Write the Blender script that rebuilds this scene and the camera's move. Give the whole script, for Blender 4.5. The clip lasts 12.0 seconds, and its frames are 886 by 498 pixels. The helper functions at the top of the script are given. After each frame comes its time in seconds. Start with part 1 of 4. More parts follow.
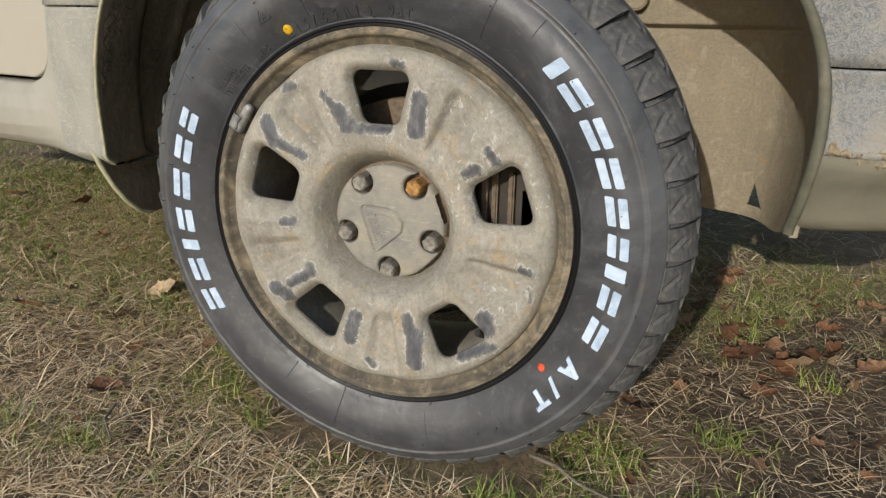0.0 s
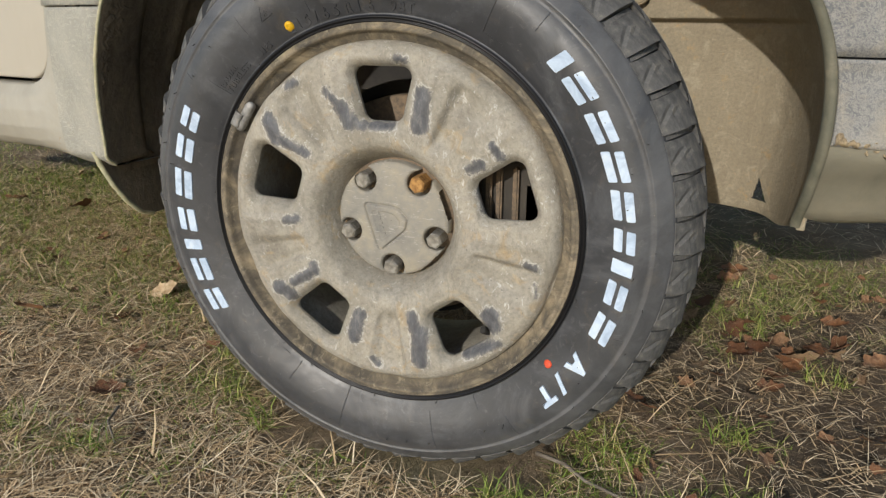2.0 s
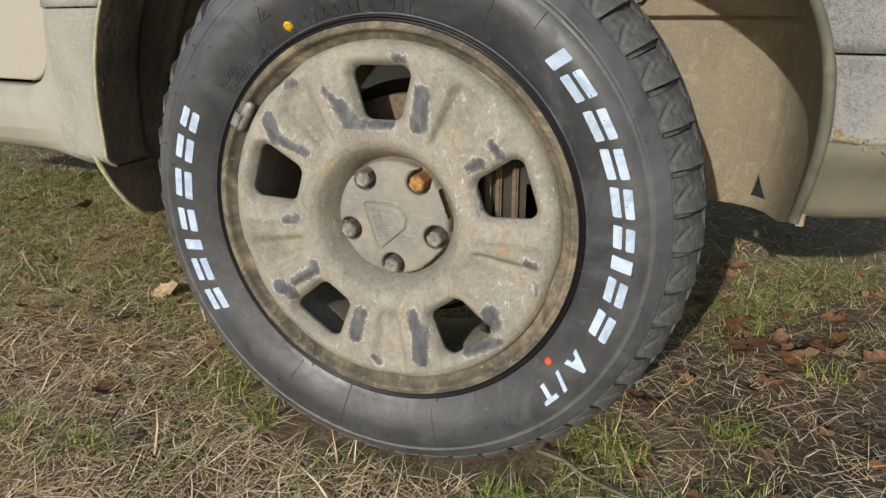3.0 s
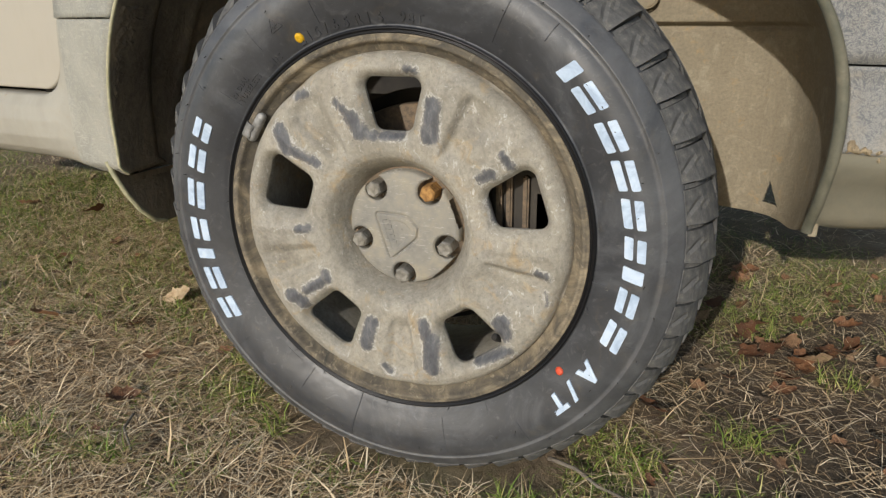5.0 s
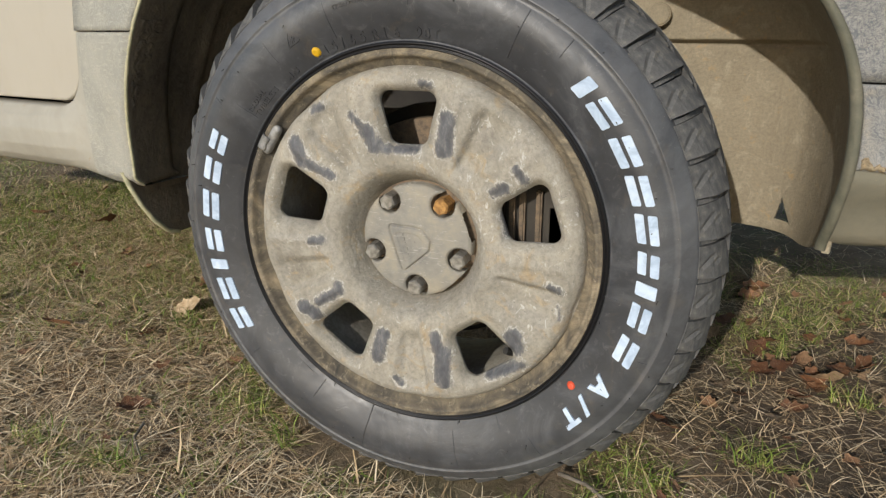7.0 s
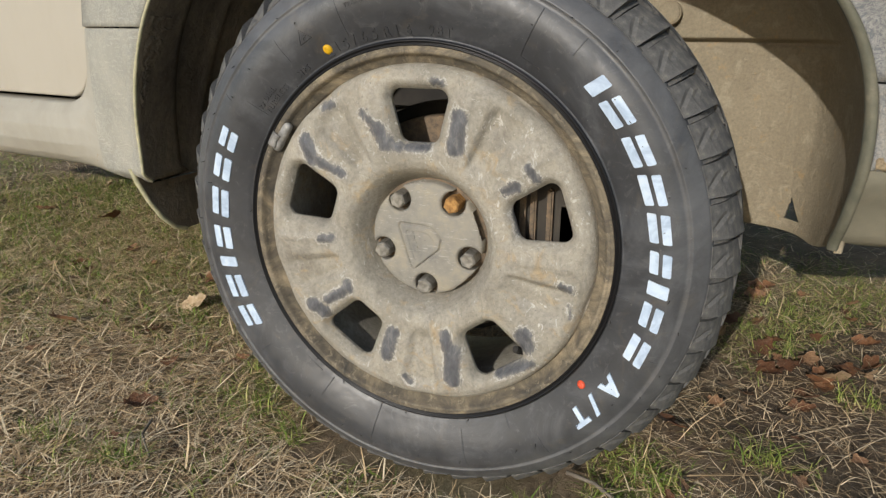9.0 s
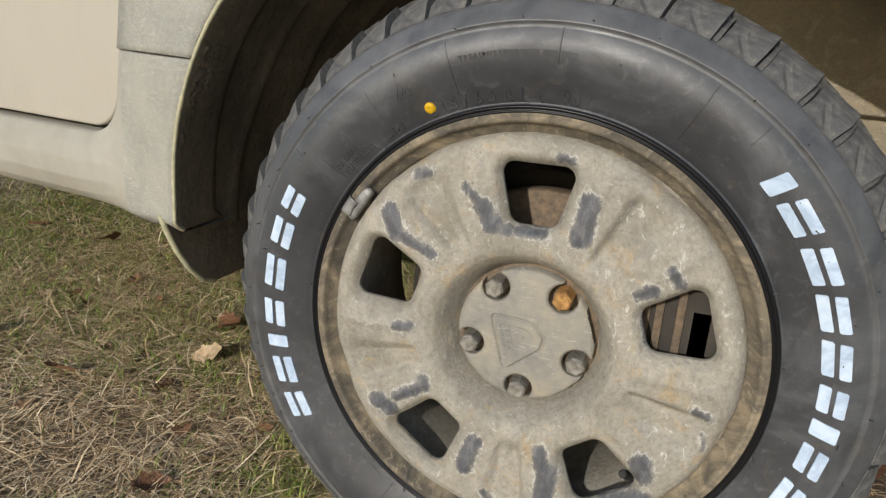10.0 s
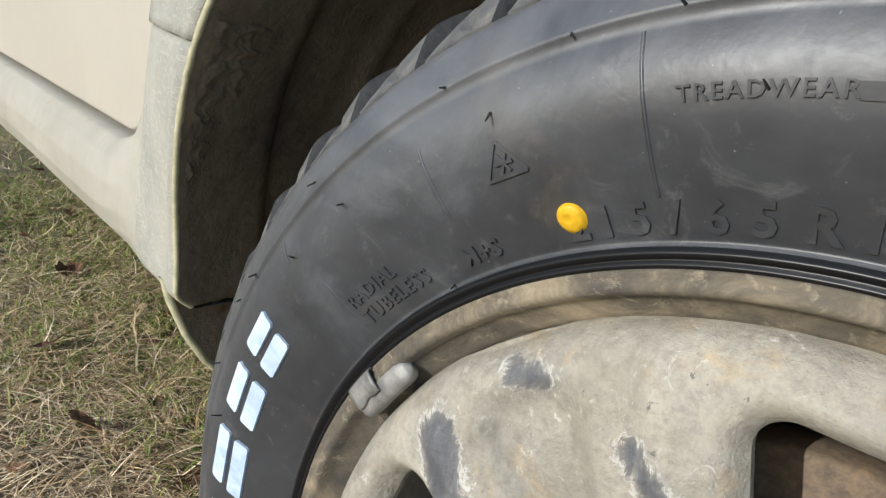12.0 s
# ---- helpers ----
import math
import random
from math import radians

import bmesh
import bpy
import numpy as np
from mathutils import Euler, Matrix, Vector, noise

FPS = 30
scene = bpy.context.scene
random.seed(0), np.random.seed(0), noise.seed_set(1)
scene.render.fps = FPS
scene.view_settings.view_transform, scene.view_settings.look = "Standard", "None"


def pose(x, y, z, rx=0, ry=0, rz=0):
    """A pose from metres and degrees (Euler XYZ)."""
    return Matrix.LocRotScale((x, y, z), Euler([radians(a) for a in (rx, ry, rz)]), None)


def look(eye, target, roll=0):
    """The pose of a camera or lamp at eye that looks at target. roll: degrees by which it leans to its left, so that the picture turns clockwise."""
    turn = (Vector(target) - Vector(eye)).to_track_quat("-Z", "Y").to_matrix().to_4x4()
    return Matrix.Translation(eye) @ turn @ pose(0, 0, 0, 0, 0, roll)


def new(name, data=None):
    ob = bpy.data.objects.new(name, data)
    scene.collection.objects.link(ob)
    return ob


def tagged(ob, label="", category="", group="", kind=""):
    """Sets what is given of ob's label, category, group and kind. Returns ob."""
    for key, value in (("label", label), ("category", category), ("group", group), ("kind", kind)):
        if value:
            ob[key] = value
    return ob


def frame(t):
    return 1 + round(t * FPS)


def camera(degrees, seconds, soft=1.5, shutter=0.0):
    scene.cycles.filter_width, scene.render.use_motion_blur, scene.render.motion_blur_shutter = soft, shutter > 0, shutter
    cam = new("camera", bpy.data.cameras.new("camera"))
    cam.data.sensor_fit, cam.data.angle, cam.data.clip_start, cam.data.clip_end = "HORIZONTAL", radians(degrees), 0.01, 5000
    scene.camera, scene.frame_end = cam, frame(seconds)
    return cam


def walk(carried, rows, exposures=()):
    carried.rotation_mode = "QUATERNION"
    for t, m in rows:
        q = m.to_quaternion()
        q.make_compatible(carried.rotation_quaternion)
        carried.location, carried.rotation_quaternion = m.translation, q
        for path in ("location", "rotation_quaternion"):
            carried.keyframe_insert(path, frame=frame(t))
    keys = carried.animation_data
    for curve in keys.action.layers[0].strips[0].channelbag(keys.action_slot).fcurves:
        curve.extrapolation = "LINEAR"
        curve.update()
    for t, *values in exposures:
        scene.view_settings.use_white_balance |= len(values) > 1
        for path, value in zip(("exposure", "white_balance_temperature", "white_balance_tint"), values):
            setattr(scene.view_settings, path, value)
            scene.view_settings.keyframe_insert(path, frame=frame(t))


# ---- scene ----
cam = camera(67.5, 12.0, soft=1.3)
# seconds, eye x y z, then yaw to the left, pitch up, lean to the left
ROWS = [
    (0.0, 0.3035, -0.7574, 0.5686, 18.91, -19.71, 0.59),
    (0.5, 0.3040, -0.7540, 0.5648, 18.73, -19.40, 0.08),
    (1.0, 0.2997, -0.7546, 0.5634, 18.72, -19.20, 0.25),
    (1.5, 0.2974, -0.7545, 0.5606, 18.65, -19.27, 0.07),
    (2.0, 0.2973, -0.7565, 0.5614, 18.87, -19.56, 0.01),
    (2.5, 0.2989, -0.7580, 0.5610, 18.80, -19.63, -0.28),
    (4.5, 0.2954, -0.7588, 0.5674, 19.41, -19.66, -0.70),
    (5.0, 0.2954, -0.7561, 0.5753, 19.73, -19.85, -0.78),
    (5.5, 0.2956, -0.7598, 0.5781, 20.00, -19.32, -0.58),
    (6.0, 0.2954, -0.7623, 0.5768, 20.06, -18.86, -0.43),
    (6.5, 0.2936, -0.7606, 0.5762, 20.10, -18.68, -0.71),
    (7.0, 0.2895, -0.7623, 0.5753, 20.27, -18.62, -0.35),
    (9.0, 0.2785, -0.7645, 0.5760, 20.34, -18.85, -0.12),
    (9.2, 0.2661, -0.7630, 0.5831, 20.30, -19.38, 0.59),
    (9.5, 0.2256, -0.7387, 0.5774, 21.24, -18.69, 1.82),
    (9.7, 0.1726, -0.7106, 0.5908, 21.01, -19.43, 2.83),
    (10.0, 0.1109, -0.6717, 0.6091, 18.57, -17.53, 3.94),
    (10.2, 0.0892, -0.6330, 0.6355, 18.76, -16.10, 3.66),
    (10.5, 0.0702, -0.5409, 0.6250, 21.76, -15.02, 6.96),
    (10.7, 0.0462, -0.4678, 0.6015, 23.26, -14.42, 8.81),
    (11.0, 0.0082, -0.3707, 0.5825, 27.20, -14.59, 9.45),
    (11.2, -0.0055, -0.3398, 0.5815, 28.63, -15.35, 10.06),
    (11.5, -0.0095, -0.3118, 0.5771, 31.23, -15.59, 8.34),
    (11.7, -0.0082, -0.3031, 0.5787, 33.47, -15.95, 9.95),
    (12.0, -0.0098, -0.2927, 0.5973, 36.20, -17.33, 9.88),
]
walk(cam, [(t, pose(x, y, z, 90 + pitch, 0, yaw) @ pose(0, 0, 0, 0, 0, roll)) for t, x, y, z, yaw, pitch, roll in ROWS],
     [(0.0, 0.05, 6650, 10), (2.5, 0.08, 6650, 10), (5.5, 0.04, 6650, 10), (7.0, 0.11, 6650, 10), (9.0, 0.08, 6650, 10), (10.2, 0.08, 6550, 10), (10.8, 0.34, 6350, 10), (12.0, 0.48, 6200, 9)])

# ---- light ----
SUN_ELEV, SUN_AZ = 20.6, 8.0      # height above the horizon; degrees to the left of straight behind the viewer of the wheel
world = bpy.data.worlds.new("sky")
scene.world = world
world.use_nodes = True
wt = world.node_tree
sky = wt.nodes.new("ShaderNodeTexSky")
sky.sky_type, sky.sun_disc = "NISHITA", False
sky.sun_elevation, sky.sun_rotation = radians(SUN_ELEV), radians(180 + SUN_AZ)
sky.dust_density = 0.8
wt.links.new(sky.outputs[0], wt.nodes["Background"].inputs[0])
wt.nodes["Background"].inputs[1].default_value = 0.125
sun = new("sun", bpy.data.lights.new("sun", "SUN"))
sun.data.energy, sun.data.angle, sun.data.color = 2.85, radians(0.6), (1.0, 0.965, 0.91)
toward = Vector((-math.sin(radians(SUN_AZ)) * math.cos(radians(SUN_ELEV)), -math.cos(radians(SUN_AZ)) * math.cos(radians(SUN_ELEV)), math.sin(radians(SUN_ELEV))))
sun.matrix_world = look(toward * 20, (0, 0, 0))


# ---- materials ----
class Mat:
    """A node material with short helpers."""

    def __init__(self, name, rough=0.8, metal=0.0, spec=0.5):
        self.m = bpy.data.materials.new(name)
        self.m.use_nodes = True
        self.t = self.m.node_tree
        self.b = self.t.nodes["Principled BSDF"]
        self.b.inputs["Roughness"].default_value = rough
        self.b.inputs["Metallic"].default_value = metal
        self.b.inputs["Specular IOR Level"].default_value = spec
        self.co = self.n("ShaderNodeTexCoord").outputs["Object"]

    def n(self, kind):
        return self.t.nodes.new(kind)

    def ln(self, a, b):
        self.t.links.new(a, b)

    def noise(self, scale, detail=4.0, rough=0.6, stretch=None, warp=0.0):
        k = self.n("ShaderNodeTexNoise")
        k.inputs["Scale"].default_value, k.inputs["Detail"].default_value, k.inputs["Roughness"].default_value = scale, detail, rough
        k.inputs["Distortion"].default_value = warp
        src = self.co
        if stretch:
            mp = self.n("ShaderNodeMapping")
            mp.inputs["Scale"].default_value = stretch
            self.ln(src, mp.inputs[0])
            src = mp.outputs[0]
        self.ln(src, k.inputs["Vector"])
        return k.outputs["Fac"]

    def ramp(self, src, *stops):
        k = self.n("ShaderNodeValToRGB")
        e = k.color_ramp.elements
        while len(e) < len(stops):
            e.new(0.5)
        for el, (p, c) in zip(e, stops):
            el.position = p
            el.color = (*c, 1) if isinstance(c, tuple) else (c, c, c, 1)
        self.ln(src, k.inputs[0])
        return k.outputs[0]

    def mix(self, fac, a, b, mode="MIX"):
        k = self.n("ShaderNodeMix")
        k.data_type, k.blend_type = "RGBA", mode
        for sock, v in ((k.inputs[0], fac), (k.inputs[6], a), (k.inputs[7], b)):
            if isinstance(v, (int, float)):
                sock.default_value = v
            elif isinstance(v, tuple):
                sock.default_value = (*v, 1)
            else:
                self.ln(v, sock)
        return k.outputs[2]

    def math(self, op, a, b):
        k = self.n("ShaderNodeMath")
        k.operation, k.use_clamp = op, True
        for sock, v in zip(k.inputs, (a, b)):
            if isinstance(v, (int, float)):
                sock.default_value = v
            else:
                self.ln(v, sock)
        return k.outputs[0]

    def attr(self, name):
        k = self.n("ShaderNodeAttribute")
        k.attribute_name = name
        return k.outputs["Fac"]

    def per_object(self):
        return self.n("ShaderNodeObjectInfo").outputs["Random"]

    def per_island(self):
        return self.n("ShaderNodeNewGeometry").outputs["Random Per Island"]

    def colour(self, src):
        if isinstance(src, tuple):
            self.b.inputs["Base Color"].default_value = (*src, 1)
        else:
            self.ln(src, self.b.inputs["Base Color"])
        return self

    def rough(self, src):
        self.ln(src, self.b.inputs["Roughness"])
        return self

    def bump(self, src, strength=0.4, dist=0.001):
        k = self.n("ShaderNodeBump")
        k.inputs["Strength"].default_value, k.inputs["Distance"].default_value = strength, dist
        self.ln(src, k.inputs["Height"])
        if self.b.inputs["Normal"].is_linked:
            self.ln(self.b.inputs["Normal"].links[0].from_socket, k.inputs["Normal"])
        self.ln(k.outputs[0], self.b.inputs["Normal"])
        return self


def make_materials():
    out = {}
    # mud-dusted painted steel of the wheel
    m = Mat("dusty_steel", 0.85)
    dust = m.ramp(m.noise(11, 7, 0.68), (0.26, (0.215, 0.194, 0.157)), (0.5, (0.340, 0.313, 0.257)), (0.74, (0.455, 0.412, 0.335)))
    film = m.ramp(m.noise(24, 6, 0.7, warp=0.7), (0.46, 0.0), (0.66, 1.0))
    c = m.mix(m.math("MULTIPLY", film, 0.55), dust, (0.350, 0.330, 0.292))
    ochre = m.ramp(m.noise(38, 5, 0.6, warp=1.0), (0.57, 0.0), (0.72, 1.0))
    c = m.mix(m.math("MULTIPLY", ochre, 0.62), c, (0.44, 0.315, 0.165))
    grain = m.ramp(m.noise(240, 6, 0.8), (0.36, 0.52), (0.5, 0.98), (0.66, 1.22))
    c = m.mix(0.45, c, grain, "MULTIPLY")
    blotch = m.ramp(m.noise(62, 6, 0.75, (1, 1, 0.6), 1.6), (0.40, 0.72), (0.50, 1.0), (0.62, 1.16))
    c = m.mix(0.45, c, blotch, "MULTIPLY")
    pale = m.ramp(m.noise(95, 5, 0.75, (1, 1, 0.6), 0.9), (0.615, 0.0), (0.65, 1.0))
    patchy = m.ramp(m.noise(15, 3, 0.5), (0.46, 0.0), (0.58, 1.0))
    c = m.mix(m.math("MULTIPLY", pale, patchy), c, (0.56, 0.545, 0.50))
    smear = m.ramp(m.noise(20, 5, 0.65, (1.0, 1.0, 0.35), 0.6), (0.52, 0.0), (0.68, 1.0))
    c = m.mix(m.math("MULTIPLY", smear, 0.4), c, (0.245, 0.222, 0.178))
    nick = m.ramp(m.noise(140, 4, 0.7, warp=0.5), (0.68, 0.0), (0.70, 1.0))
    c = m.mix(m.math("MULTIPLY", nick, 0.8), c, (0.13, 0.125, 0.12))
    ragged = m.noise(85, 8, 0.82, (1.0, 1.0, 0.6), 1.6)
    k = m.n("ShaderNodeMath")
    k.operation = "MULTIPLY_ADD"
    m.ln(ragged, k.inputs[0])
    k.inputs[1].default_value = 2.3
    m.ln(m.attr("wear"), k.inputs[2])
    worn_raw = m.math("SUBTRACT", k.outputs[0], 1.20)
    c = m.mix(m.math("MULTIPLY", m.ramp(m.attr("wear"), (0.05, 0.0), (0.6, 1.0)), 0.45), c, (0.235, 0.232, 0.222))
    worn = m.ramp(worn_raw, (0.36, 0.0), (0.52, 0.62), (0.85, 0.94))
    c = m.mix(worn, c, m.ramp(m.noise(90, 6, 0.75, (1, 1, 0.4)), (0.32, (0.050, 0.053, 0.064)), (0.55, (0.098, 0.101, 0.113)), (0.75, (0.25, 0.247, 0.24))))
    halo = m.ramp(worn_raw, (0.16, 0.0), (0.30, 1.0), (0.42, 0.0))
    c = m.mix(m.math("MULTIPLY", m.math("MULTIPLY", halo, m.ramp(m.noise(110, 5, 0.7), (0.44, 0.0), (0.54, 1.0))), 0.9), c, (0.60, 0.58, 0.53))
    m.colour(c).rough(m.ramp(worn, (0.0, 0.88), (1.0, 0.45)))
    m.bump(m.noise(26, 5, 0.6), 0.5, 0.004).bump(m.noise(150, 6, 0.75), 0.75, 0.0020).bump(worn, -0.5, 0.0006)
    out["steel"] = m.m
    m = Mat("grimy_rim", 0.9)
    c = m.ramp(m.noise(20, 7, 0.72, warp=0.8), (0.34, (0.062, 0.057, 0.049)), (0.50, (0.140, 0.118, 0.086)), (0.68, (0.33, 0.27, 0.18)))
    c = m.mix(m.ramp(m.noise(70, 6, 0.75, warp=1.0), (0.56, 0.0), (0.64, 0.6)), c, (0.36, 0.305, 0.215))
    m.colour(c).bump(m.noise(110, 6, 0.75), 0.6, 0.002)
    out["rim"] = m.m
    # the same paint, greyer, on the hub cap
    m = Mat("dusty_cap", 0.7)
    c = m.ramp(m.noise(30, 6, 0.65), (0.3, (0.185, 0.180, 0.165)), (0.5, (0.265, 0.250, 0.215)), (0.75, (0.38, 0.33, 0.24)))
    scr = m.ramp(m.noise(60, 3, 0.5, (1, 1, 9), 1.5), (0.62, 0.0), (0.68, 1.0))
    c = m.mix(m.math("MULTIPLY", scr, 0.5), c, (0.52, 0.50, 0.46))
    m.colour(c).bump(m.noise(140, 5, 0.7), 0.45, 0.001)
    out["cap"] = m.m
    m = Mat("bolt_steel", 0.45, 0.35)
    m.colour(m.ramp(m.noise(160, 5), (0.3, (0.16, 0.145, 0.12)), (0.6, (0.36, 0.34, 0.30)))).bump(m.noise(300, 4), 0.4, 0.0006)
    out["bolt"] = m.m
    m = Mat("bolt_rust", 0.85)
    m.colour(m.ramp(m.noise(200, 5), (0.3, (0.20, 0.095, 0.03)), (0.6, (0.46, 0.25, 0.08)))).bump(m.noise(300, 4), 0.5, 0.0008)
    out["bolt_rust"] = m.m
    m = Mat("bare_metal", 0.6, 0.35)
    m.colour(m.ramp(m.noise(80, 5, 0.6), (0.35, (0.17, 0.165, 0.155)), (0.6, (0.33, 0.325, 0.31)))).bump(m.noise(260, 4), 0.25, 0.0005)
    out["lead"] = m.m
    # tyre rubber: new but a little dusty
    m = Mat("rubber", 0.5, 0.0, 0.75)
    c = m.ramp(m.noise(10, 7, 0.68, warp=0.9), (0.32, (0.020, 0.021, 0.024)), (0.52, (0.037, 0.039, 0.044)), (0.70, (0.092, 0.096, 0.104)))
    scuff = m.ramp(m.noise(34, 6, 0.75, warp=2.2), (0.57, 0.0), (0.70, 1.0))
    c = m.mix(m.math("MULTIPLY", scuff, 0.42), c, (0.155, 0.155, 0.155))
    brown = m.ramp(m.noise(15, 6, 0.72, warp=1.2), (0.57, 0.0), (0.74, 1.0))
    c = m.mix(m.math("MULTIPLY", brown, 0.5), c, (0.115, 0.090, 0.060))
    parts = m.n("ShaderNodeSeparateXYZ")
    m.ln(m.co, parts.inputs[0])
    flat = m.n("ShaderNodeCombineXYZ")
    m.ln(parts.outputs["X"], flat.inputs["X"])
    m.ln(parts.outputs["Z"], flat.inputs["Z"])
    away = m.n("ShaderNodeVectorMath")
    away.operation = "LENGTH"
    m.ln(flat.outputs[0], away.inputs[0])
    shoulder = m.ramp(away.outputs["Value"], (0.268, 0.0), (0.305, 1.0))
    cover = m.ramp(m.noise(22, 6, 0.7, warp=0.8), (0.32, 0.25), (0.62, 1.0))
    c = m.mix(m.math("MULTIPLY", m.math("MULTIPLY", shoulder, cover), 0.55), c, (0.150, 0.152, 0.156))
    speck = m.ramp(m.noise(420, 2, 0.5), (0.75, 0.0), (0.79, 1.0))
    c = m.mix(m.math("MULTIPLY", speck, 0.7), c, (0.26, 0.24, 0.20))
    m.colour(c).rough(m.ramp(m.noise(13, 6, 0.7, warp=1.2), (0.3, 0.36), (0.7, 0.64)))
    m.bump(m.noise(600, 3, 0.6), 0.12, 0.0004).bump(m.noise(40, 4), 0.3, 0.0015)
    out["rubber"] = m.m
    # tread rubber: scuffed and muddied
    m = Mat("tread_rubber", 0.75)
    c = m.ramp(m.noise(70, 5, 0.7), (0.3, (0.060, 0.060, 0.061)), (0.55, (0.125, 0.123, 0.118)), (0.75, (0.25, 0.23, 0.19)))
    m.colour(c).bump(m.noise(260, 4), 0.4, 0.001)
    out["tread"] = m.m
    m = Mat("wet_rubber", 0.34, 0.0, 0.3)
    m.colour((0.009, 0.009, 0.010)).bump(m.noise(60, 3), 0.2, 0.001)
    out["bead"] = m.m
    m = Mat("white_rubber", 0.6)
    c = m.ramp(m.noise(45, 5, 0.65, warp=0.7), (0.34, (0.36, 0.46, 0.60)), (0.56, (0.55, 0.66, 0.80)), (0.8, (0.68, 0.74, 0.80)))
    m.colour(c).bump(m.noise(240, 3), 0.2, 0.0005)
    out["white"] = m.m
    for key, col in (("yellow", (0.72, 0.42, 0.01)), ("red", (0.72, 0.09, 0.035))):
        m = Mat(key + "_dot", 0.55)
        m.colour(m.ramp(m.noise(300, 4), (0.3, tuple(v * 0.75 for v in col)), (0.6, col)))
        out[key] = m.m
    # dusty body paint
    m = Mat("dusty_paint", 0.55)
    c = m.ramp(m.noise(2.2, 5, 0.6, warp=0.4), (0.3, (0.40, 0.365, 0.30)), (0.7, (0.455, 0.418, 0.348)))
    c = m.mix(m.math("MULTIPLY", m.ramp(m.noise(40, 6, 0.7, (1, 1, 0.25)), (0.5, 0.0), (0.8, 1.0)), 0.22), c, (0.35, 0.30, 0.22))
    m.colour(c).bump(m.noise(220, 4), 0.12, 0.0006)
    out["paint"] = m.m
    m = Mat("splashed_paint", 0.65)
    c = m.ramp(m.noise(6, 6, 0.65, warp=0.5), (0.3, (0.29, 0.268, 0.215)), (0.7, (0.41, 0.388, 0.330)))
    spots = m.ramp(m.noise(95, 5, 0.7), (0.62, 0.0), (0.68, 1.0))
    c = m.mix(m.math("MULTIPLY", spots, m.ramp(m.noise(7, 2), (0.42, 0.0), (0.6, 1.0))), c, (0.33, 0.26, 0.18))
    m.colour(c).bump(m.noise(130, 5, 0.7), 0.4, 0.0016)
    out["sill"] = m.m
    # grained plastic of the arch mouldings under pale dust
    m = Mat("dusty_plastic", 0.8)
    c = m.ramp(m.noise(9, 6, 0.65, warp=0.5), (0.3, (0.27, 0.268, 0.235)), (0.7, (0.40, 0.385, 0.33)))
    wipe = m.ramp(m.noise(60, 4, 0.6, (1, 1, 5), 1.2), (0.58, 0.0), (0.66, 1.0))
    c = m.mix(m.math("MULTIPLY", wipe, 0.5), c, (0.54, 0.51, 0.44))
    crackle = m.ramp(m.noise(48, 5, 0.7, warp=1.0), (0.455, 0.0), (0.5, 1.0), (0.545, 0.0))
    c = m.mix(m.math("MULTIPLY", crackle, 0.4), c, (0.54, 0.52, 0.445))
    m.colour(c).bump(m.noise(320, 3, 0.6), 0.35, 0.0008).bump(m.noise(45, 4), 0.3, 0.002).bump(crackle, 0.5, 0.0010)
    out["flare"] = m.m
    m = Mat("dusty_plastic_dark", 0.72)
    c = m.ramp(m.noise(12, 6, 0.7, warp=0.5), (0.3, (0.125, 0.132, 0.143)), (0.7, (0.215, 0.220, 0.222)))
    flake = m.ramp(m.noise(105, 6, 0.78, warp=2.2), (0.45, 0.0), (0.50, 1.0), (0.55, 0.0))
    c = m.mix(m.math("MULTIPLY", flake, 0.75), c, (0.42, 0.405, 0.36))
    dusty = m.ramp(m.noise(16, 5, 0.7, warp=1.0), (0.52, 0.0), (0.68, 1.0))
    c = m.mix(m.math("MULTIPLY", dusty, 0.5), c, (0.36, 0.32, 0.25))
    m.colour(c).bump(m.noise(110, 5, 0.7, warp=1.0), 0.6, 0.0025)
    out["flare_dark"] = m.m
    m = Mat("chin_plastic", 0.85)
    c = m.ramp(m.noise(7, 6, 0.65, warp=0.4), (0.3, (0.135, 0.130, 0.098)), (0.7, (0.235, 0.213, 0.155)))
    m.colour(c).bump(m.noise(150, 5, 0.7), 0.4, 0.0015)
    out["chin"] = m.m
    m = Mat("lip_plastic", 0.8)
    c = m.ramp(m.noise(30, 6, 0.7), (0.35, (0.105, 0.106, 0.076)), (0.6, (0.165, 0.155, 0.112)), (0.78, (0.29, 0.255, 0.180)))
    m.colour(c).bump(m.noise(200, 5, 0.7), 0.5, 0.0015)
    out["lip"] = m.m
    # sunlight on thin plastic edges, put into a pale yellow colour
    m = Mat("edge_dust", 0.9)
    m.colour(m.ramp(m.noise(80, 5, 0.7), (0.35, (0.36, 0.35, 0.22)), (0.65, (0.55, 0.51, 0.34)))).bump(m.noise(200, 5), 0.5, 0.001)
    out["edge"] = m.m
    m = Mat("caked_mud", 0.95)
    m.colour(m.ramp(m.noise(60, 6, 0.7), (0.3, (0.27, 0.20, 0.115)), (0.7, (0.50, 0.40, 0.26)))).bump(m.noise(120, 6, 0.7), 0.9, 0.006)
    out["mud"] = m.m
    # mud film on the arch liner
    m = Mat("muddy_liner", 0.9)
    c = m.ramp(m.noise(6, 6, 0.6), (0.3, (0.27, 0.228, 0.158)), (0.7, (0.37, 0.315, 0.222)))
    orange = m.ramp(m.noise(48, 6, 0.75), (0.58, 0.0), (0.70, 1.0))
    c = m.mix(m.math("MULTIPLY", orange, 0.65), c, (0.46, 0.30, 0.13))
    splat = m.ramp(m.noise(26, 6, 0.75, warp=1.4), (0.54, 0.0), (0.62, 1.0))
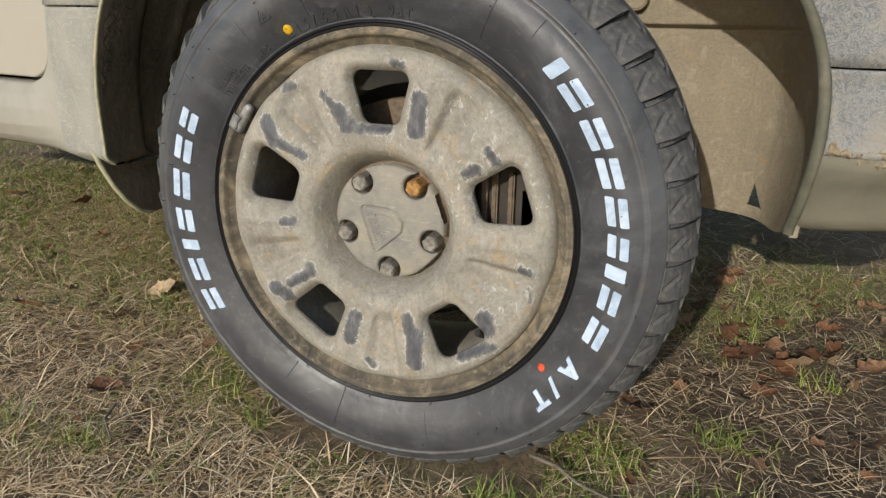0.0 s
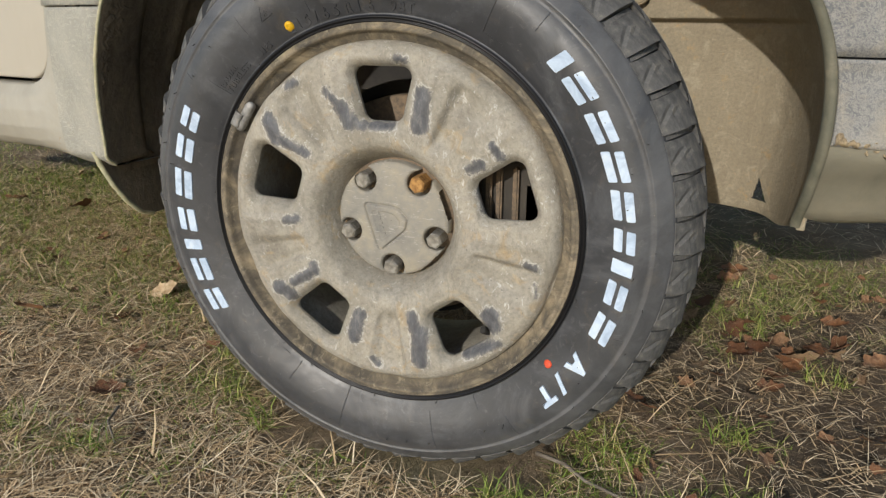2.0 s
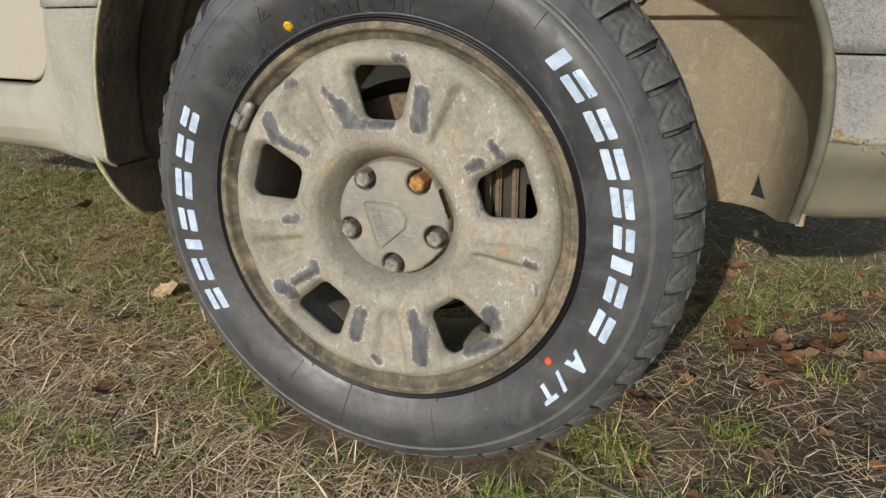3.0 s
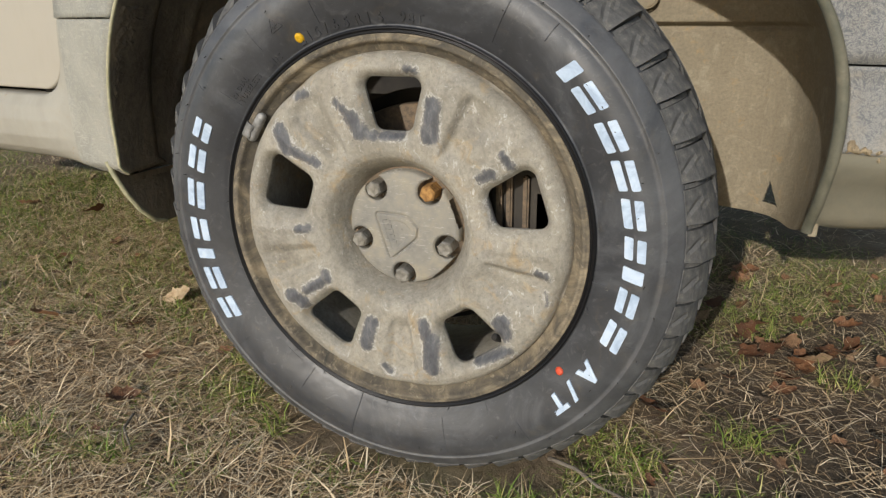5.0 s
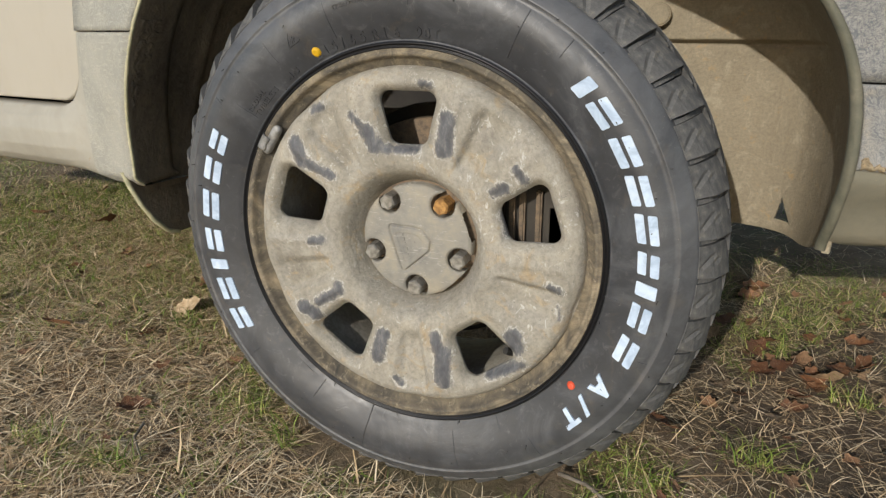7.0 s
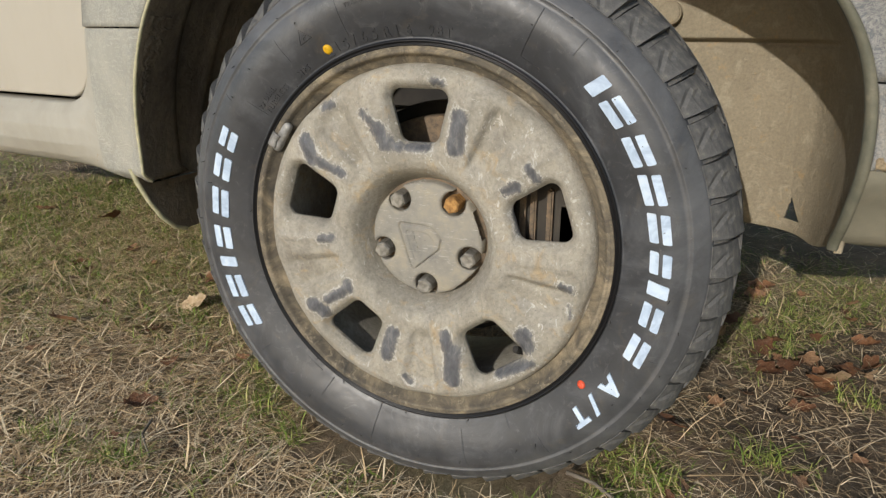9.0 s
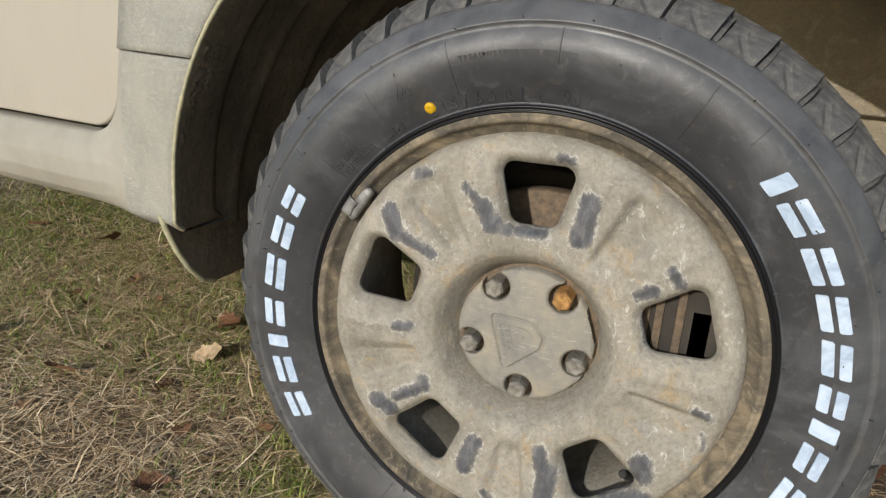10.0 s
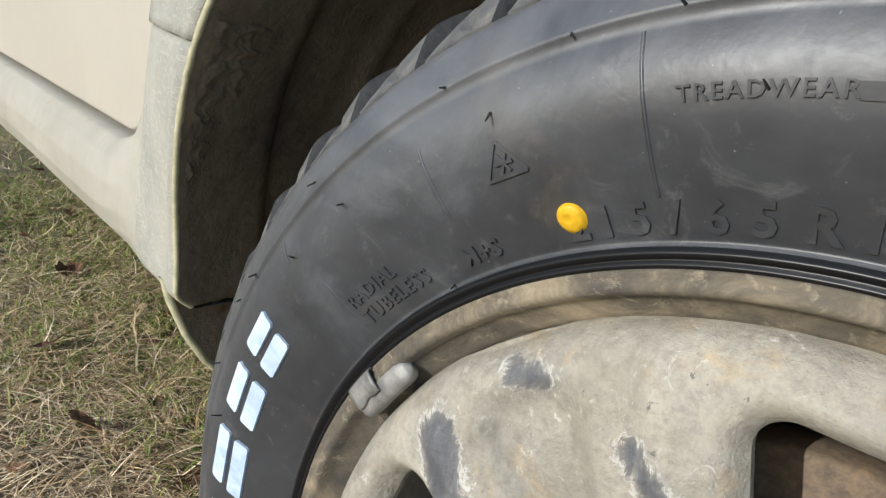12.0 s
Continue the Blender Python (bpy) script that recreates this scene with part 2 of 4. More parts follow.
    c = m.mix(m.math("MULTIPLY", splat, 0.4), c, (0.47, 0.41, 0.30))
    streak = m.ramp(m.noise(30, 4, 0.6, (1, 1, 0.12)), (0.56, 0.0), (0.7, 1.0))
    c = m.mix(m.math("MULTIPLY", streak, 0.3), c, (0.20, 0.165, 0.11))
    c = m.mix(0.6, c, m.ramp(m.noise(260, 4, 0.7), (0.35, 0.75), (0.65, 1.12)), "MULTIPLY")
    m.colour(c).bump(m.noise(170, 5, 0.7), 0.8, 0.0024).bump(m.noise(34, 5, 0.7, warp=0.8), 0.5, 0.005)
    out["liner"] = m.m
    # dusty dark plastic, with the rear arch's shade put into its colour too
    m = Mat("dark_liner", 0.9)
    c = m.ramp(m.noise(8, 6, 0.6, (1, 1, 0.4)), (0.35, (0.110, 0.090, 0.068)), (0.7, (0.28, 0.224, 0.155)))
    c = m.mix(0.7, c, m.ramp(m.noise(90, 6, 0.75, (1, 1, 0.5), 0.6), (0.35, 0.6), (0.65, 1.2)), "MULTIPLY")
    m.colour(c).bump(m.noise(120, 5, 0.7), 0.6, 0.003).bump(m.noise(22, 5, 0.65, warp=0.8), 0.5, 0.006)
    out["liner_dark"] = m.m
    # black underside colour; shade in the hollows behind the wheel is put in too
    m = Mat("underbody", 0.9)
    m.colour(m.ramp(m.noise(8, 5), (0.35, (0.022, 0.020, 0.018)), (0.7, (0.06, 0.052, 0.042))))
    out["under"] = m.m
    m = Mat("rusty_iron", 0.8, 0.2)
    m.colour(m.ramp(m.noise(130, 7, 0.75), (0.30, (0.085, 0.068, 0.052)), (0.5, (0.170, 0.128, 0.088)), (0.70, (0.28, 0.190, 0.115)))).bump(m.noise(200, 4), 0.4, 0.001)
    out["rust"] = m.m
    m = Mat("black_rubber", 0.5)
    m.colour(m.ramp(m.noise(80, 4), (0.4, (0.02, 0.02, 0.02)), (0.7, (0.07, 0.062, 0.05))))
    out["black"] = m.m
    # ground
    m = Mat("soil", 0.95)
    c = m.ramp(m.noise(5, 8, 0.65, warp=0.4), (0.28, (0.125, 0.082, 0.048)), (0.5, (0.265, 0.190, 0.118)), (0.72, (0.43, 0.335, 0.225)))
    green = m.ramp(m.noise(3.1, 6, 0.65), (0.45, 0.0), (0.62, 1.0))
    c = m.mix(m.math("MULTIPLY", green, 0.55), c, (0.085, 0.092, 0.030))
    thatch = m.ramp(m.noise(85, 6, 0.75, (1, 2.4, 1), 1.5), (0.5, 0.0), (0.66, 1.0))
    c = m.mix(m.math("MULTIPLY", thatch, 0.5), c, (0.36, 0.285, 0.18))
    # darker brown soil in a ragged round area right of the tyre
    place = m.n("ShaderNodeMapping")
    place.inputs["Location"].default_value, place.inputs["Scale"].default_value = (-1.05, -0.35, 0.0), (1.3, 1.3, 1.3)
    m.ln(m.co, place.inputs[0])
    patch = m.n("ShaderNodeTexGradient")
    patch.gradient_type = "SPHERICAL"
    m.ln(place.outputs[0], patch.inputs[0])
    darker_soil = m.math("ADD", patch.outputs["Fac"], m.math("MULTIPLY", m.noise(6, 6, 0.7, warp=0.8), 0.5))
    c = m.mix(m.ramp(darker_soil, (0.42, 0.0), (0.72, 0.8)), c, m.ramp(m.noise(40, 6, 0.7), (0.35, (0.050, 0.034, 0.022)), (0.65, (0.14, 0.098, 0.062))))
    m.colour(c).bump(m.noise(60, 8, 0.75), 0.9, 0.010)
    out["soil"] = m.m
    m = Mat("straw", 0.8)
    c = m.ramp(m.per_island(), (0.0, (0.15, 0.085, 0.042)), (0.22, (0.48, 0.33, 0.175)), (0.6, (0.78, 0.60, 0.365)), (1.0, (0.90, 0.76, 0.53)))
    m.colour(c)
    out["straw"] = m.m
    m = Mat("grass", 0.65)
    c = m.ramp(m.per_island(), (0.0, (0.10, 0.16, 0.022)), (0.5, (0.22, 0.29, 0.050)), (0.85, (0.36, 0.37, 0.10)), (1.0, (0.52, 0.44, 0.19)))
    m.colour(c)
    out["grass"] = m.m
    m = Mat("dead_leaf", 0.7)
    base = m.ramp(m.per_object(), (0.0, (0.15, 0.062, 0.028)), (0.35, (0.25, 0.11, 0.046)), (0.75, (0.33, 0.19, 0.10)), (1.0, (0.42, 0.31, 0.19)))
    c = m.mix(m.ramp(m.noise(70, 6, 0.75, warp=1.0), (0.42, 0.0), (0.62, 0.75)), base, (0.095, 0.048, 0.028))
    c = m.mix(m.ramp(m.noise(120, 6, 0.75, warp=1.5), (0.55, 0.0), (0.66, 0.6)), c, (0.44, 0.33, 0.21))
    m.colour(c).bump(m.noise(120, 5, 0.7), 0.8, 0.003)
    out["leaf"] = m.m
    m = Mat("pale_leaf", 0.7)
    m.colour(m.ramp(m.noise(60, 5, 0.7), (0.35, (0.38, 0.25, 0.13)), (0.65, (0.66, 0.52, 0.34)))).bump(m.noise(120, 4), 0.5, 0.002)
    out["pale_leaf"] = m.m
    m = Mat("twig_bark", 0.85)
    m.colour(m.ramp(m.noise(60, 5, 0.7, (0.2, 1, 1)), (0.35, (0.10, 0.08, 0.06)), (0.7, (0.27, 0.235, 0.19)))).bump(m.noise(140, 4), 0.6, 0.002)
    out["twig"] = m.m
    return out


M = make_materials()


# ---- building helpers ----
def mesh_from(name, verts, faces, smooth=True):
    me = bpy.data.meshes.new(name)
    me.from_pydata([tuple(v) for v in verts], [], faces)
    me.validate()
    me.update()
    if smooth:
        me.polygons.foreach_set("use_smooth", [True] * len(me.polygons))
    return me


def part(name, data, material, parent=None, label=""):
    """Links a mesh, a bmesh or (verts, faces) as one object under parent."""
    if isinstance(data, tuple):
        data = mesh_from(name, *data)
    elif isinstance(data, bmesh.types.BMesh):
        bm, data = data, bpy.data.meshes.new(name)
        bmesh.ops.recalc_face_normals(bm, faces=bm.faces)
        bm.to_mesh(data)
        bm.free()
    if material and not data.materials:
        data.materials.append(material)
    ob = new(name, data)
    if parent:
        ob.parent = parent
    if label:
        tagged(ob, label)
    return ob


def solid(ob, thickness, offset=-1.0):
    mod = ob.modifiers.new("thickness", "SOLIDIFY")
    mod.thickness, mod.offset = thickness, offset
    return ob


def edges_rounded(ob, width, segments=2):
    mod = ob.modifiers.new("rounded", "BEVEL")
    mod.width, mod.segments, mod.limit_method = width, segments, "ANGLE"
    return ob


def grid_mesh(nu, nv, at, closed=False):
    """Verts and faces of a sheet at(u, v), u and v from 0 to 1."""
    verts = [at(i / nu, j / nv) for j in range(nv + 1) for i in range(nu + (0 if closed else 1))]
    w = nu if closed else nu + 1
    faces = [(j * w + i, j * w + (i + 1) % w, (j + 1) * w + (i + 1) % w, (j + 1) * w + i) for j in range(nv) for i in range(nu)]
    return verts, faces


def lathe(profile, steps=192):
    """Turns (r, y) points round the wheel's axle."""
    def at(u, v):
        k = round(v * (len(profile) - 1))
        r, y = profile[k]
        a = 2 * math.pi * u
        return (r * math.cos(a), y, r * math.sin(a))
    return grid_mesh(steps, len(profile) - 1, at, closed=True)


def box(bm, x0, x1, y0, y1, z0, z1):
    m = Matrix.Translation(((x0 + x1) / 2, (y0 + y1) / 2, (z0 + z1) / 2)) @ Matrix.Diagonal((x1 - x0, y1 - y0, z1 - z0, 1))
    return bmesh.ops.create_cube(bm, size=1, matrix=m)


def smoothstep(a, b, x):
    t = np.clip((x - a) / (b - a), 0, 1)
    return t * t * (3 - 2 * t)


# ---- the car ----
HUB = 0.333
car = new("car")
tagged(car, "beige car under a film of dried mud, parked on grass", "car")

# ---- tyre ----
OUTER = [(0.2195, -0.070), (0.2200, -0.084), (0.2212, -0.0885), (0.2235, -0.0905), (0.2242, -0.0890), (0.2252, -0.0890), (0.2262, -0.0915), (0.2275, -0.0915),
         (0.2282, -0.0902), (0.2292, -0.0902), (0.2304, -0.0912), (0.236, -0.0932), (0.244, -0.0966), (0.254, -0.1004), (0.264, -0.1032), (0.274, -0.1046),
         (0.283, -0.1036), (0.2905, -0.1006), (0.2950, -0.0982), (0.2957, -0.0996), (0.2975, -0.0990), (0.3050, -0.0942), (0.3110, -0.0892), (0.3143, -0.0868), (0.3148, -0.0830),
         (0.3170, -0.0770), (0.3205, -0.0680), (0.3262, -0.0540), (0.3310, -0.0300), (0.3318, 0.0)]
PR = np.array([p[0] for p in OUTER])
PY = np.array([p[1] for p in OUTER])


def wall_y(r):
    return float(np.interp(r, PR, PY))


def on_wall(r, deg, lift=0.0):
    a = radians(deg)
    return (r * math.cos(a), wall_y(r) - lift, r * math.sin(a))


full = OUTER + [(r, -y) for r, y in reversed(OUTER[:-1])]
tyre = part("tyre", lathe(full, 256), M["rubber"], car, "black all-terrain tyre, new, with raised white blocks on the sidewall")
tyre.location = (0, 0, HUB)

BLOCKS = 48


def block_mesh(name, rows, half_deg, drop, lean=0.0, cols=4, tip=0.0, sipe=0.0):
    """One tread block: rows of (r, y) over its top, sides sunk by drop towards the axle and the tyre's middle."""
    verts, faces = [], []
    nr = len(rows)
    for sunk in (0, 1):
        for k, (r, y) in enumerate(rows):
            for c in range(cols + 1):
                s = 2 * c / cols - 1
                a = radians(90 + s * half_deg * (1.0 if not sunk else 1.03) + lean * (k / (nr - 1) - 0.5))
                cut_here = sipe and not sunk and 1 <= k <= 4 and c == (3, 4, 5, 4)[k - 1]
                dip = sipe if cut_here else 0.0
                ir, iy = (drop, drop * 0.6 if y < 0 else -drop * 0.6) if sunk else (dip, dip if y < 0 else -dip)
                r1 = r - ir - tip * s * min(1.0, k / 3)
                verts.append((r1 * math.cos(a), y + iy, r1 * math.sin(a)))
    w, off = cols + 1, nr * (cols + 1)
    for k in range(nr - 1):
        for c in range(cols):
            faces.append((k * w + c, k * w + c + 1, (k + 1) * w + c + 1, (k + 1) * w + c))
        faces.append((k * w, (k + 1) * w, off + (k + 1) * w, off + k * w))
        faces.append((k * w + cols, off + k * w + cols, off + (k + 1) * w + cols, (k + 1) * w + cols))
    for c in range(cols):
        faces.append((c, off + c, off + c + 1, c + 1))
        k = nr - 1
        faces.append((k * w + c, k * w + c + 1, off + k * w + c + 1, off + k * w + c))
    return mesh_from(name, verts, faces, smooth=False)


shoulder_rows = [(0.3146, -0.0876), (0.3185, -0.0835), (0.3228, -0.0790), (0.3275, -0.0735), (0.3322, -0.0660), (0.3368, -0.0550), (0.3405, -0.0445), (0.3430, -0.0370)]
lug_rows = [(r - 0.0036, y + 0.002) for r, y in shoulder_rows]
shoulder_a = block_mesh("tread_block", shoulder_rows, 3.25, 0.012, -0.8, 8, 0.0029, 0.0012)
shoulder_b = block_mesh("tread_block", shoulder_rows, 3.05, 0.012, -1.0, 8, 0.0033, 0.0013)
lug = block_mesh("tread_lug", lug_rows, 0.42, 0.010, -0.8, 2)
inner_a = block_mesh("tread_block", [(r, -y) for r, y in shoulder_rows], 3.0, 0.010, 1.0)
mid_a = block_mesh("tread_block", [(0.3440, -0.036), (0.3452, -0.022), (0.3458, -0.008)], 2.9, 0.012, 2.5)
mid_b = block_mesh("tread_block", [(0.3440, 0.036), (0.3452, 0.022), (0.3458, 0.008)], 2.9, 0.012, -2.5)
for me in (shoulder_a, shoulder_b, lug, inner_a, mid_a, mid_b):
    me.materials.append(M["tread"])
for k in range(BLOCKS):
    turn = 360.0 * k / BLOCKS + 5.2
    for me, shift in ((shoulder_a if k % 2 == 0 else shoulder_b, 0.0), (lug, 3.75), (inner_a, 2.0), (mid_a, 3.0), (mid_b, 5.5)):
        ob = part(me.name.split(".")[0], me, None, tyre)
        ob.matrix_basis = pose(0, 0, 0, 0, turn + shift, 0)

# raised white blocks where the tyre carries its name: first and last degree along the ring, kind
WHITE = [(46.0, 43.0, "bar"), (41.0, 34.4, "pair"), (32.0, 25.0, "pair"), (23.2, 16.3, "pair"), (14.5, 7.8, "pair"), (5.8, 0.6, "pair"), (-1.3, -4.4, "bar"),
         (-6.6, -12.4, "pair"), (-15.2, -21.8, "pair"),
         (-149.4, -155.8, "pair"), (-158.4, -165.0, "pair"), (-167.6, -170.4, "bar"), (-173.0, -179.2, "pair"), (-182.3, -189.9, "pair"), (-192.8, -199.0, "pair"), (-201.4, -206.6, "pair")]


def plate(bm, outline, r0, deg, slant, lift):
    """A raised plate from an outline in metres along the ring and up from its base."""
    vs = []
    for depth in (0.0, lift):
        ring = []
        for x, h in outline:
            r = r0 + h
            a = deg - math.degrees((x + slant * h) / r)
            ring.append(bm.verts.new(on_wall(r, a, depth)))
        vs.append(ring)
    n = len(outline)
    bm.faces.new(vs[1])
    for i in range(n):
        bm.faces.new((vs[0][i], vs[0][(i + 1) % n], vs[1][(i + 1) % n], vs[1][i]))


def bar_outline(x0, x1, h0, h1, c=0.002):
    pts = [(x0 + c, h0), (x1 - c, h0), (x1, h0 + c), (x1, (h0 + h1) / 2), (x1, h1 - c), (x1 - c, h1), (x0 + c, h1), (x0, h1 - c), (x0, (h0 + h1) / 2), (x0, h0 + c)]
    return pts


def white_block(first, last, kind):
    """A plain slanted shape about as large as the sign that stands there."""
    bm = bmesh.new()
    deg, w = (first + last) / 2, radians(first - last) * 0.2665 / 2
    h, s, lift = 0.0215, 0.20, 0.0014
    pieces = [(-w, w, 0, h)] if kind == "bar" else [(-w, w * 0.96, 0, h * 0.41), (-w * 0.96, w, h * 0.59, h)]
    for x0, x1, h0, h1 in pieces:
        plate(bm, bar_outline(x0, x1, h0, h1, 0.0011), 0.2560, deg, s, lift)
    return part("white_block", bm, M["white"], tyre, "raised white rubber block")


for first, last, kind in WHITE:
    white_block(first, last, kind)


# raised markings that can be read
def sidewall_text(words, r0, deg, height, lift=0.0007, spacing=1.0, bold=0.0, material="rubber", lean=0.0):
    """Writing along the ring, its middle at deg, tops outwards."""
    cu = bpy.data.curves.new("marking", "FONT")
    cu.body, cu.align_x, cu.size, cu.extrude, cu.resolution_u, cu.space_character, cu.offset = words, "CENTER", 1.0, 0.5, 2, spacing, bold
    tmp = new("marking", cu)
    me = bpy.data.meshes.new_from_object(tmp.evaluated_get(bpy.context.evaluated_depsgraph_get()))
    weld = bmesh.new()
    weld.from_mesh(me)
    bmesh.ops.remove_doubles(weld, verts=weld.verts, dist=1e-4)
    weld.to_mesh(me)
    weld.free()
    bpy.data.objects.remove(tmp)
    k = height / 0.72
    for v in me.vertices:
        r = r0 + v.co.y * k
        v.co = on_wall(r, deg - math.degrees((v.co.x + lean * v.co.y) * k / r0), lift if v.co.z > 0 else -0.0003)
    bm = bmesh.new()
    bm.from_mesh(me)
    left = set(bm.verts)
    while left:
        stack = [left.pop()]
        glyph = set(stack)
        while stack:
            for e in stack.pop().link_edges:
                for w in e.verts:
                    if w in left:
                        left.discard(w)
                        glyph.add(w)
                        stack.append(w)
        order = {w: i for i, w in enumerate(glyph)}
        faces = [tuple(order[w] for w in fa.verts) for fa in bm.faces if fa.verts[0] in glyph]
        part("raised_letter", mesh_from("raised_letter", [tuple(w.co) for w in glyph], faces, smooth=False), M[material], tyre)
    bm.free()


for sign, deg in zip("215/65R16", (115.6, 113.1, 110.4, 107.7, 104.8, 101.6, 98.1, 95.2, 92.0)):
    sidewall_text(sign, 0.2316, deg, 0.0104, 0.0012, 1.0, 0.026)
sidewall_text("98T", 0.2316, 83.4, 0.0104, 0.0012, 1.25, 0.026)
sidewall_text("RADIAL", 0.2435, 139.3, 0.0058, 0.0010, 1.2, 0.012)
sidewall_text("TUBELESS", 0.2345, 137.6, 0.0062, 0.0010, 1.2, 0.012)
sidewall_text("M+S", 0.2330, 125.6, 0.0066, 0.0013, 1.1, 0.02)
sidewall_text("TREADWEAR", 0.2695, 101.9, 0.0047, 0.0009, 1.2, 0.012)
for sign, deg in (("A", -30.2), ("/", -36.5), ("T", -41.6)):
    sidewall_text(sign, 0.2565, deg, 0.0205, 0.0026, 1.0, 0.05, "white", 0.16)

# writing too worn to read
for i, (deg, w) in enumerate([(96.4, 0.010), (93.2, 0.016), (89.6, 0.012), (86.2, 0.014), (60.5, 0.010), (57.8, 0.012), (-128.0, 0.014), (-132.0, 0.010)]):
    bm = bmesh.new()
    plate(bm, bar_outline(-w / 2, w / 2, 0, 0.0045, 0.0005), 0.2690 if i < 4 else 0.235, deg, 0.0, 0.0006)
    part("marking", bm, M["rubber"], tyre, "worn unreadable raised marking")

# snowflake in a peaked triangle
bm = bmesh.new()


def stroke(bm, p, q, w, lift):
    """A thin raised line between two points given as radius and degrees."""
    def flat(v):
        return Vector((v[0] * math.cos(radians(v[1])), v[0] * math.sin(radians(v[1]))))
    a, b = flat(p), flat(q)
    n = (b - a).normalized()
    n = Vector((-n.y, n.x)) * w / 2
    ring = []
    for depth in (-0.0004, lift):
        row = []
        for v in (a - n, b - n, b + n, a + n):
            r = v.length
            row.append(bm.verts.new((v.x, wall_y(r) - depth, v.y)))
        ring.append(row)
    bm.faces.new(ring[1])
    for i in range(4):
        bm.faces.new((ring[0][i], ring[0][(i + 1) % 4], ring[1][(i + 1) % 4], ring[1][i]))


tri_pts = [(0.2705, 119.8), (0.2577, 121.5), (0.2582, 117.8)]
for i in range(3):
    stroke(bm, tri_pts[i], tri_pts[(i + 1) % 3], 0.0012, 0.0010)
for k in range(3):
    a = math.pi * k / 3
    stroke(bm, (0.2625 + 0.0036 * math.sin(a), 119.6 - 0.80 * math.cos(a)), (0.2625 - 0.0036 * math.sin(a), 119.6 + 0.80 * math.cos(a)), 0.0011, 0.0010)
part("snowflake_mark", bm, M["rubber"], tyre, "raised snowflake in a triangle")

# mould lines across the sidewall and rubber hairs
rng = random.Random(5)
LINES = [(108.6, 0.243, 0.291), (126.6, 0.2525, 0.280), (143.5, 0.236, 0.262), (88.0, 0.262, 0.292), (62.0, 0.240, 0.290), (24.0, 0.226, 0.240), (-8.0, 0.226, 0.240), (-62.0, 0.226, 0.246), (-104.0, 0.228, 0.290),
         (-77.0, 0.240, 0.288), (-122.0, 0.232, 0.262), (-143.0, 0.262, 0.292), (-20.0, 0.282, 0.292), (52.0, 0.270, 0.291), (146.0, 0.280, 0.292), (-55.0, 0.262, 0.292)]
for deg, r0, r1 in LINES:
    strip = []
    for i in range(9):
        r = r0 + (r1 - r0) * i / 8
        da = math.degrees(0.0005 / r)
        strip += [on_wall(r, deg - da, -0.0004), on_wall(r, deg - da, 0.0007), on_wall(r, deg + da, 0.0007), on_wall(r, deg + da, -0.0004)]
    bm = (strip, [(4 * i + k, 4 * i + k + 1, 4 * i + k + 5, 4 * i + k + 4) for i in range(8) for k in range(3)])
    part("mould_line", bm, M["rubber"], tyre)
for k in range(64):
    deg, r = k * 360 / 64 + rng.uniform(-1.5, 1.5), rng.choice((0.2292, 0.2715, 0.2965, 0.3005, 0.2800))
    bm = bmesh.new()
    a = Vector(on_wall(r, deg, 0.0))
    d = Vector((rng.uniform(-0.5, 0.5), -1, rng.uniform(-0.5, 0.5))).normalized() * rng.uniform(0.003, 0.007)
    m = Matrix.Translation(a + d / 2) @ d.to_track_quat("Z", "Y").to_matrix().to_4x4()
    bmesh.ops.create_cone(bm, segments=5, radius1=0.00055, radius2=0.0003, depth=d.length, matrix=m)
    part("rubber_hair", bm, M["black"], tyre)


def paint_dot(key, r, deg, size, label):
    def at(u, v):
        a, rad = 2 * math.pi * u, size * v
        rr, dd = r + rad * math.sin(a), deg + math.degrees(rad * math.cos(a) / r)
        edge = 0.0024 * (1 - v ** 6) + (0.0004 if 0.25 < v < 0.5 else 0.0)
        return on_wall(rr, dd, edge)
    return part("paint_dot", grid_mesh(24, 8, at, closed=True), M[key], tyre, label)


paint_dot("yellow", 0.2392, 115.9, 0.0054, "round yellow balance mark")
paint_dot("red", 0.2420, -36.0, 0.0047, "round red mark")

# wet-looking bead rings beside the rim
part("bead_ring", lathe([(0.2195, -0.0895), (0.2208, -0.0926), (0.2220, -0.0930), (0.2227, -0.0910), (0.2236, -0.0910), (0.2245, -0.0934), (0.2260, -0.0936), (0.2267, -0.0918), (0.2276, -0.0914)], 224), M["bead"], tyre, "glossy black bead rings")

# ---- steel wheel ----
WIN = [90 + 72 * k for k in range(5)]
TRAP = [(-0.0215, 0.1165), (0.0215, 0.1165), (0.0335, 0.1745), (-0.0335, 0.1745)]


def poly_sdf(px, pz, poly, rounding):
    """Signed distance to a convex polygon whose corners are rounded: below zero inside."""
    n = len(poly)
    cx, cy = sum(p[0] for p in poly) / n, sum(p[1] for p in poly) / n
    out = np.full(np.shape(px), 1e9)
    inside = np.ones(np.shape(px), bool)
    shr = []
    for x, y in poly:
        d = math.hypot(x - cx, y - cy)
        shr.append((cx + (x - cx) * (1 - 1.35 * rounding / d), cy + (y - cy) * (1 - 1.35 * rounding / d)))
    for i in range(n):
        (ax, ay), (bx, by) = shr[i], shr[(i + 1) % n]
        ex, ey = bx - ax, by - ay
        t = np.clip(((px - ax) * ex + (pz - ay) * ey) / (ex * ex + ey * ey), 0, 1)
        out = np.minimum(out, np.hypot(px - ax - t * ex, pz - ay - t * ey))
        inside &= (ex * (pz - ay) - ey * (px - ax)) > 0
    return np.where(inside, -out, out) - rounding


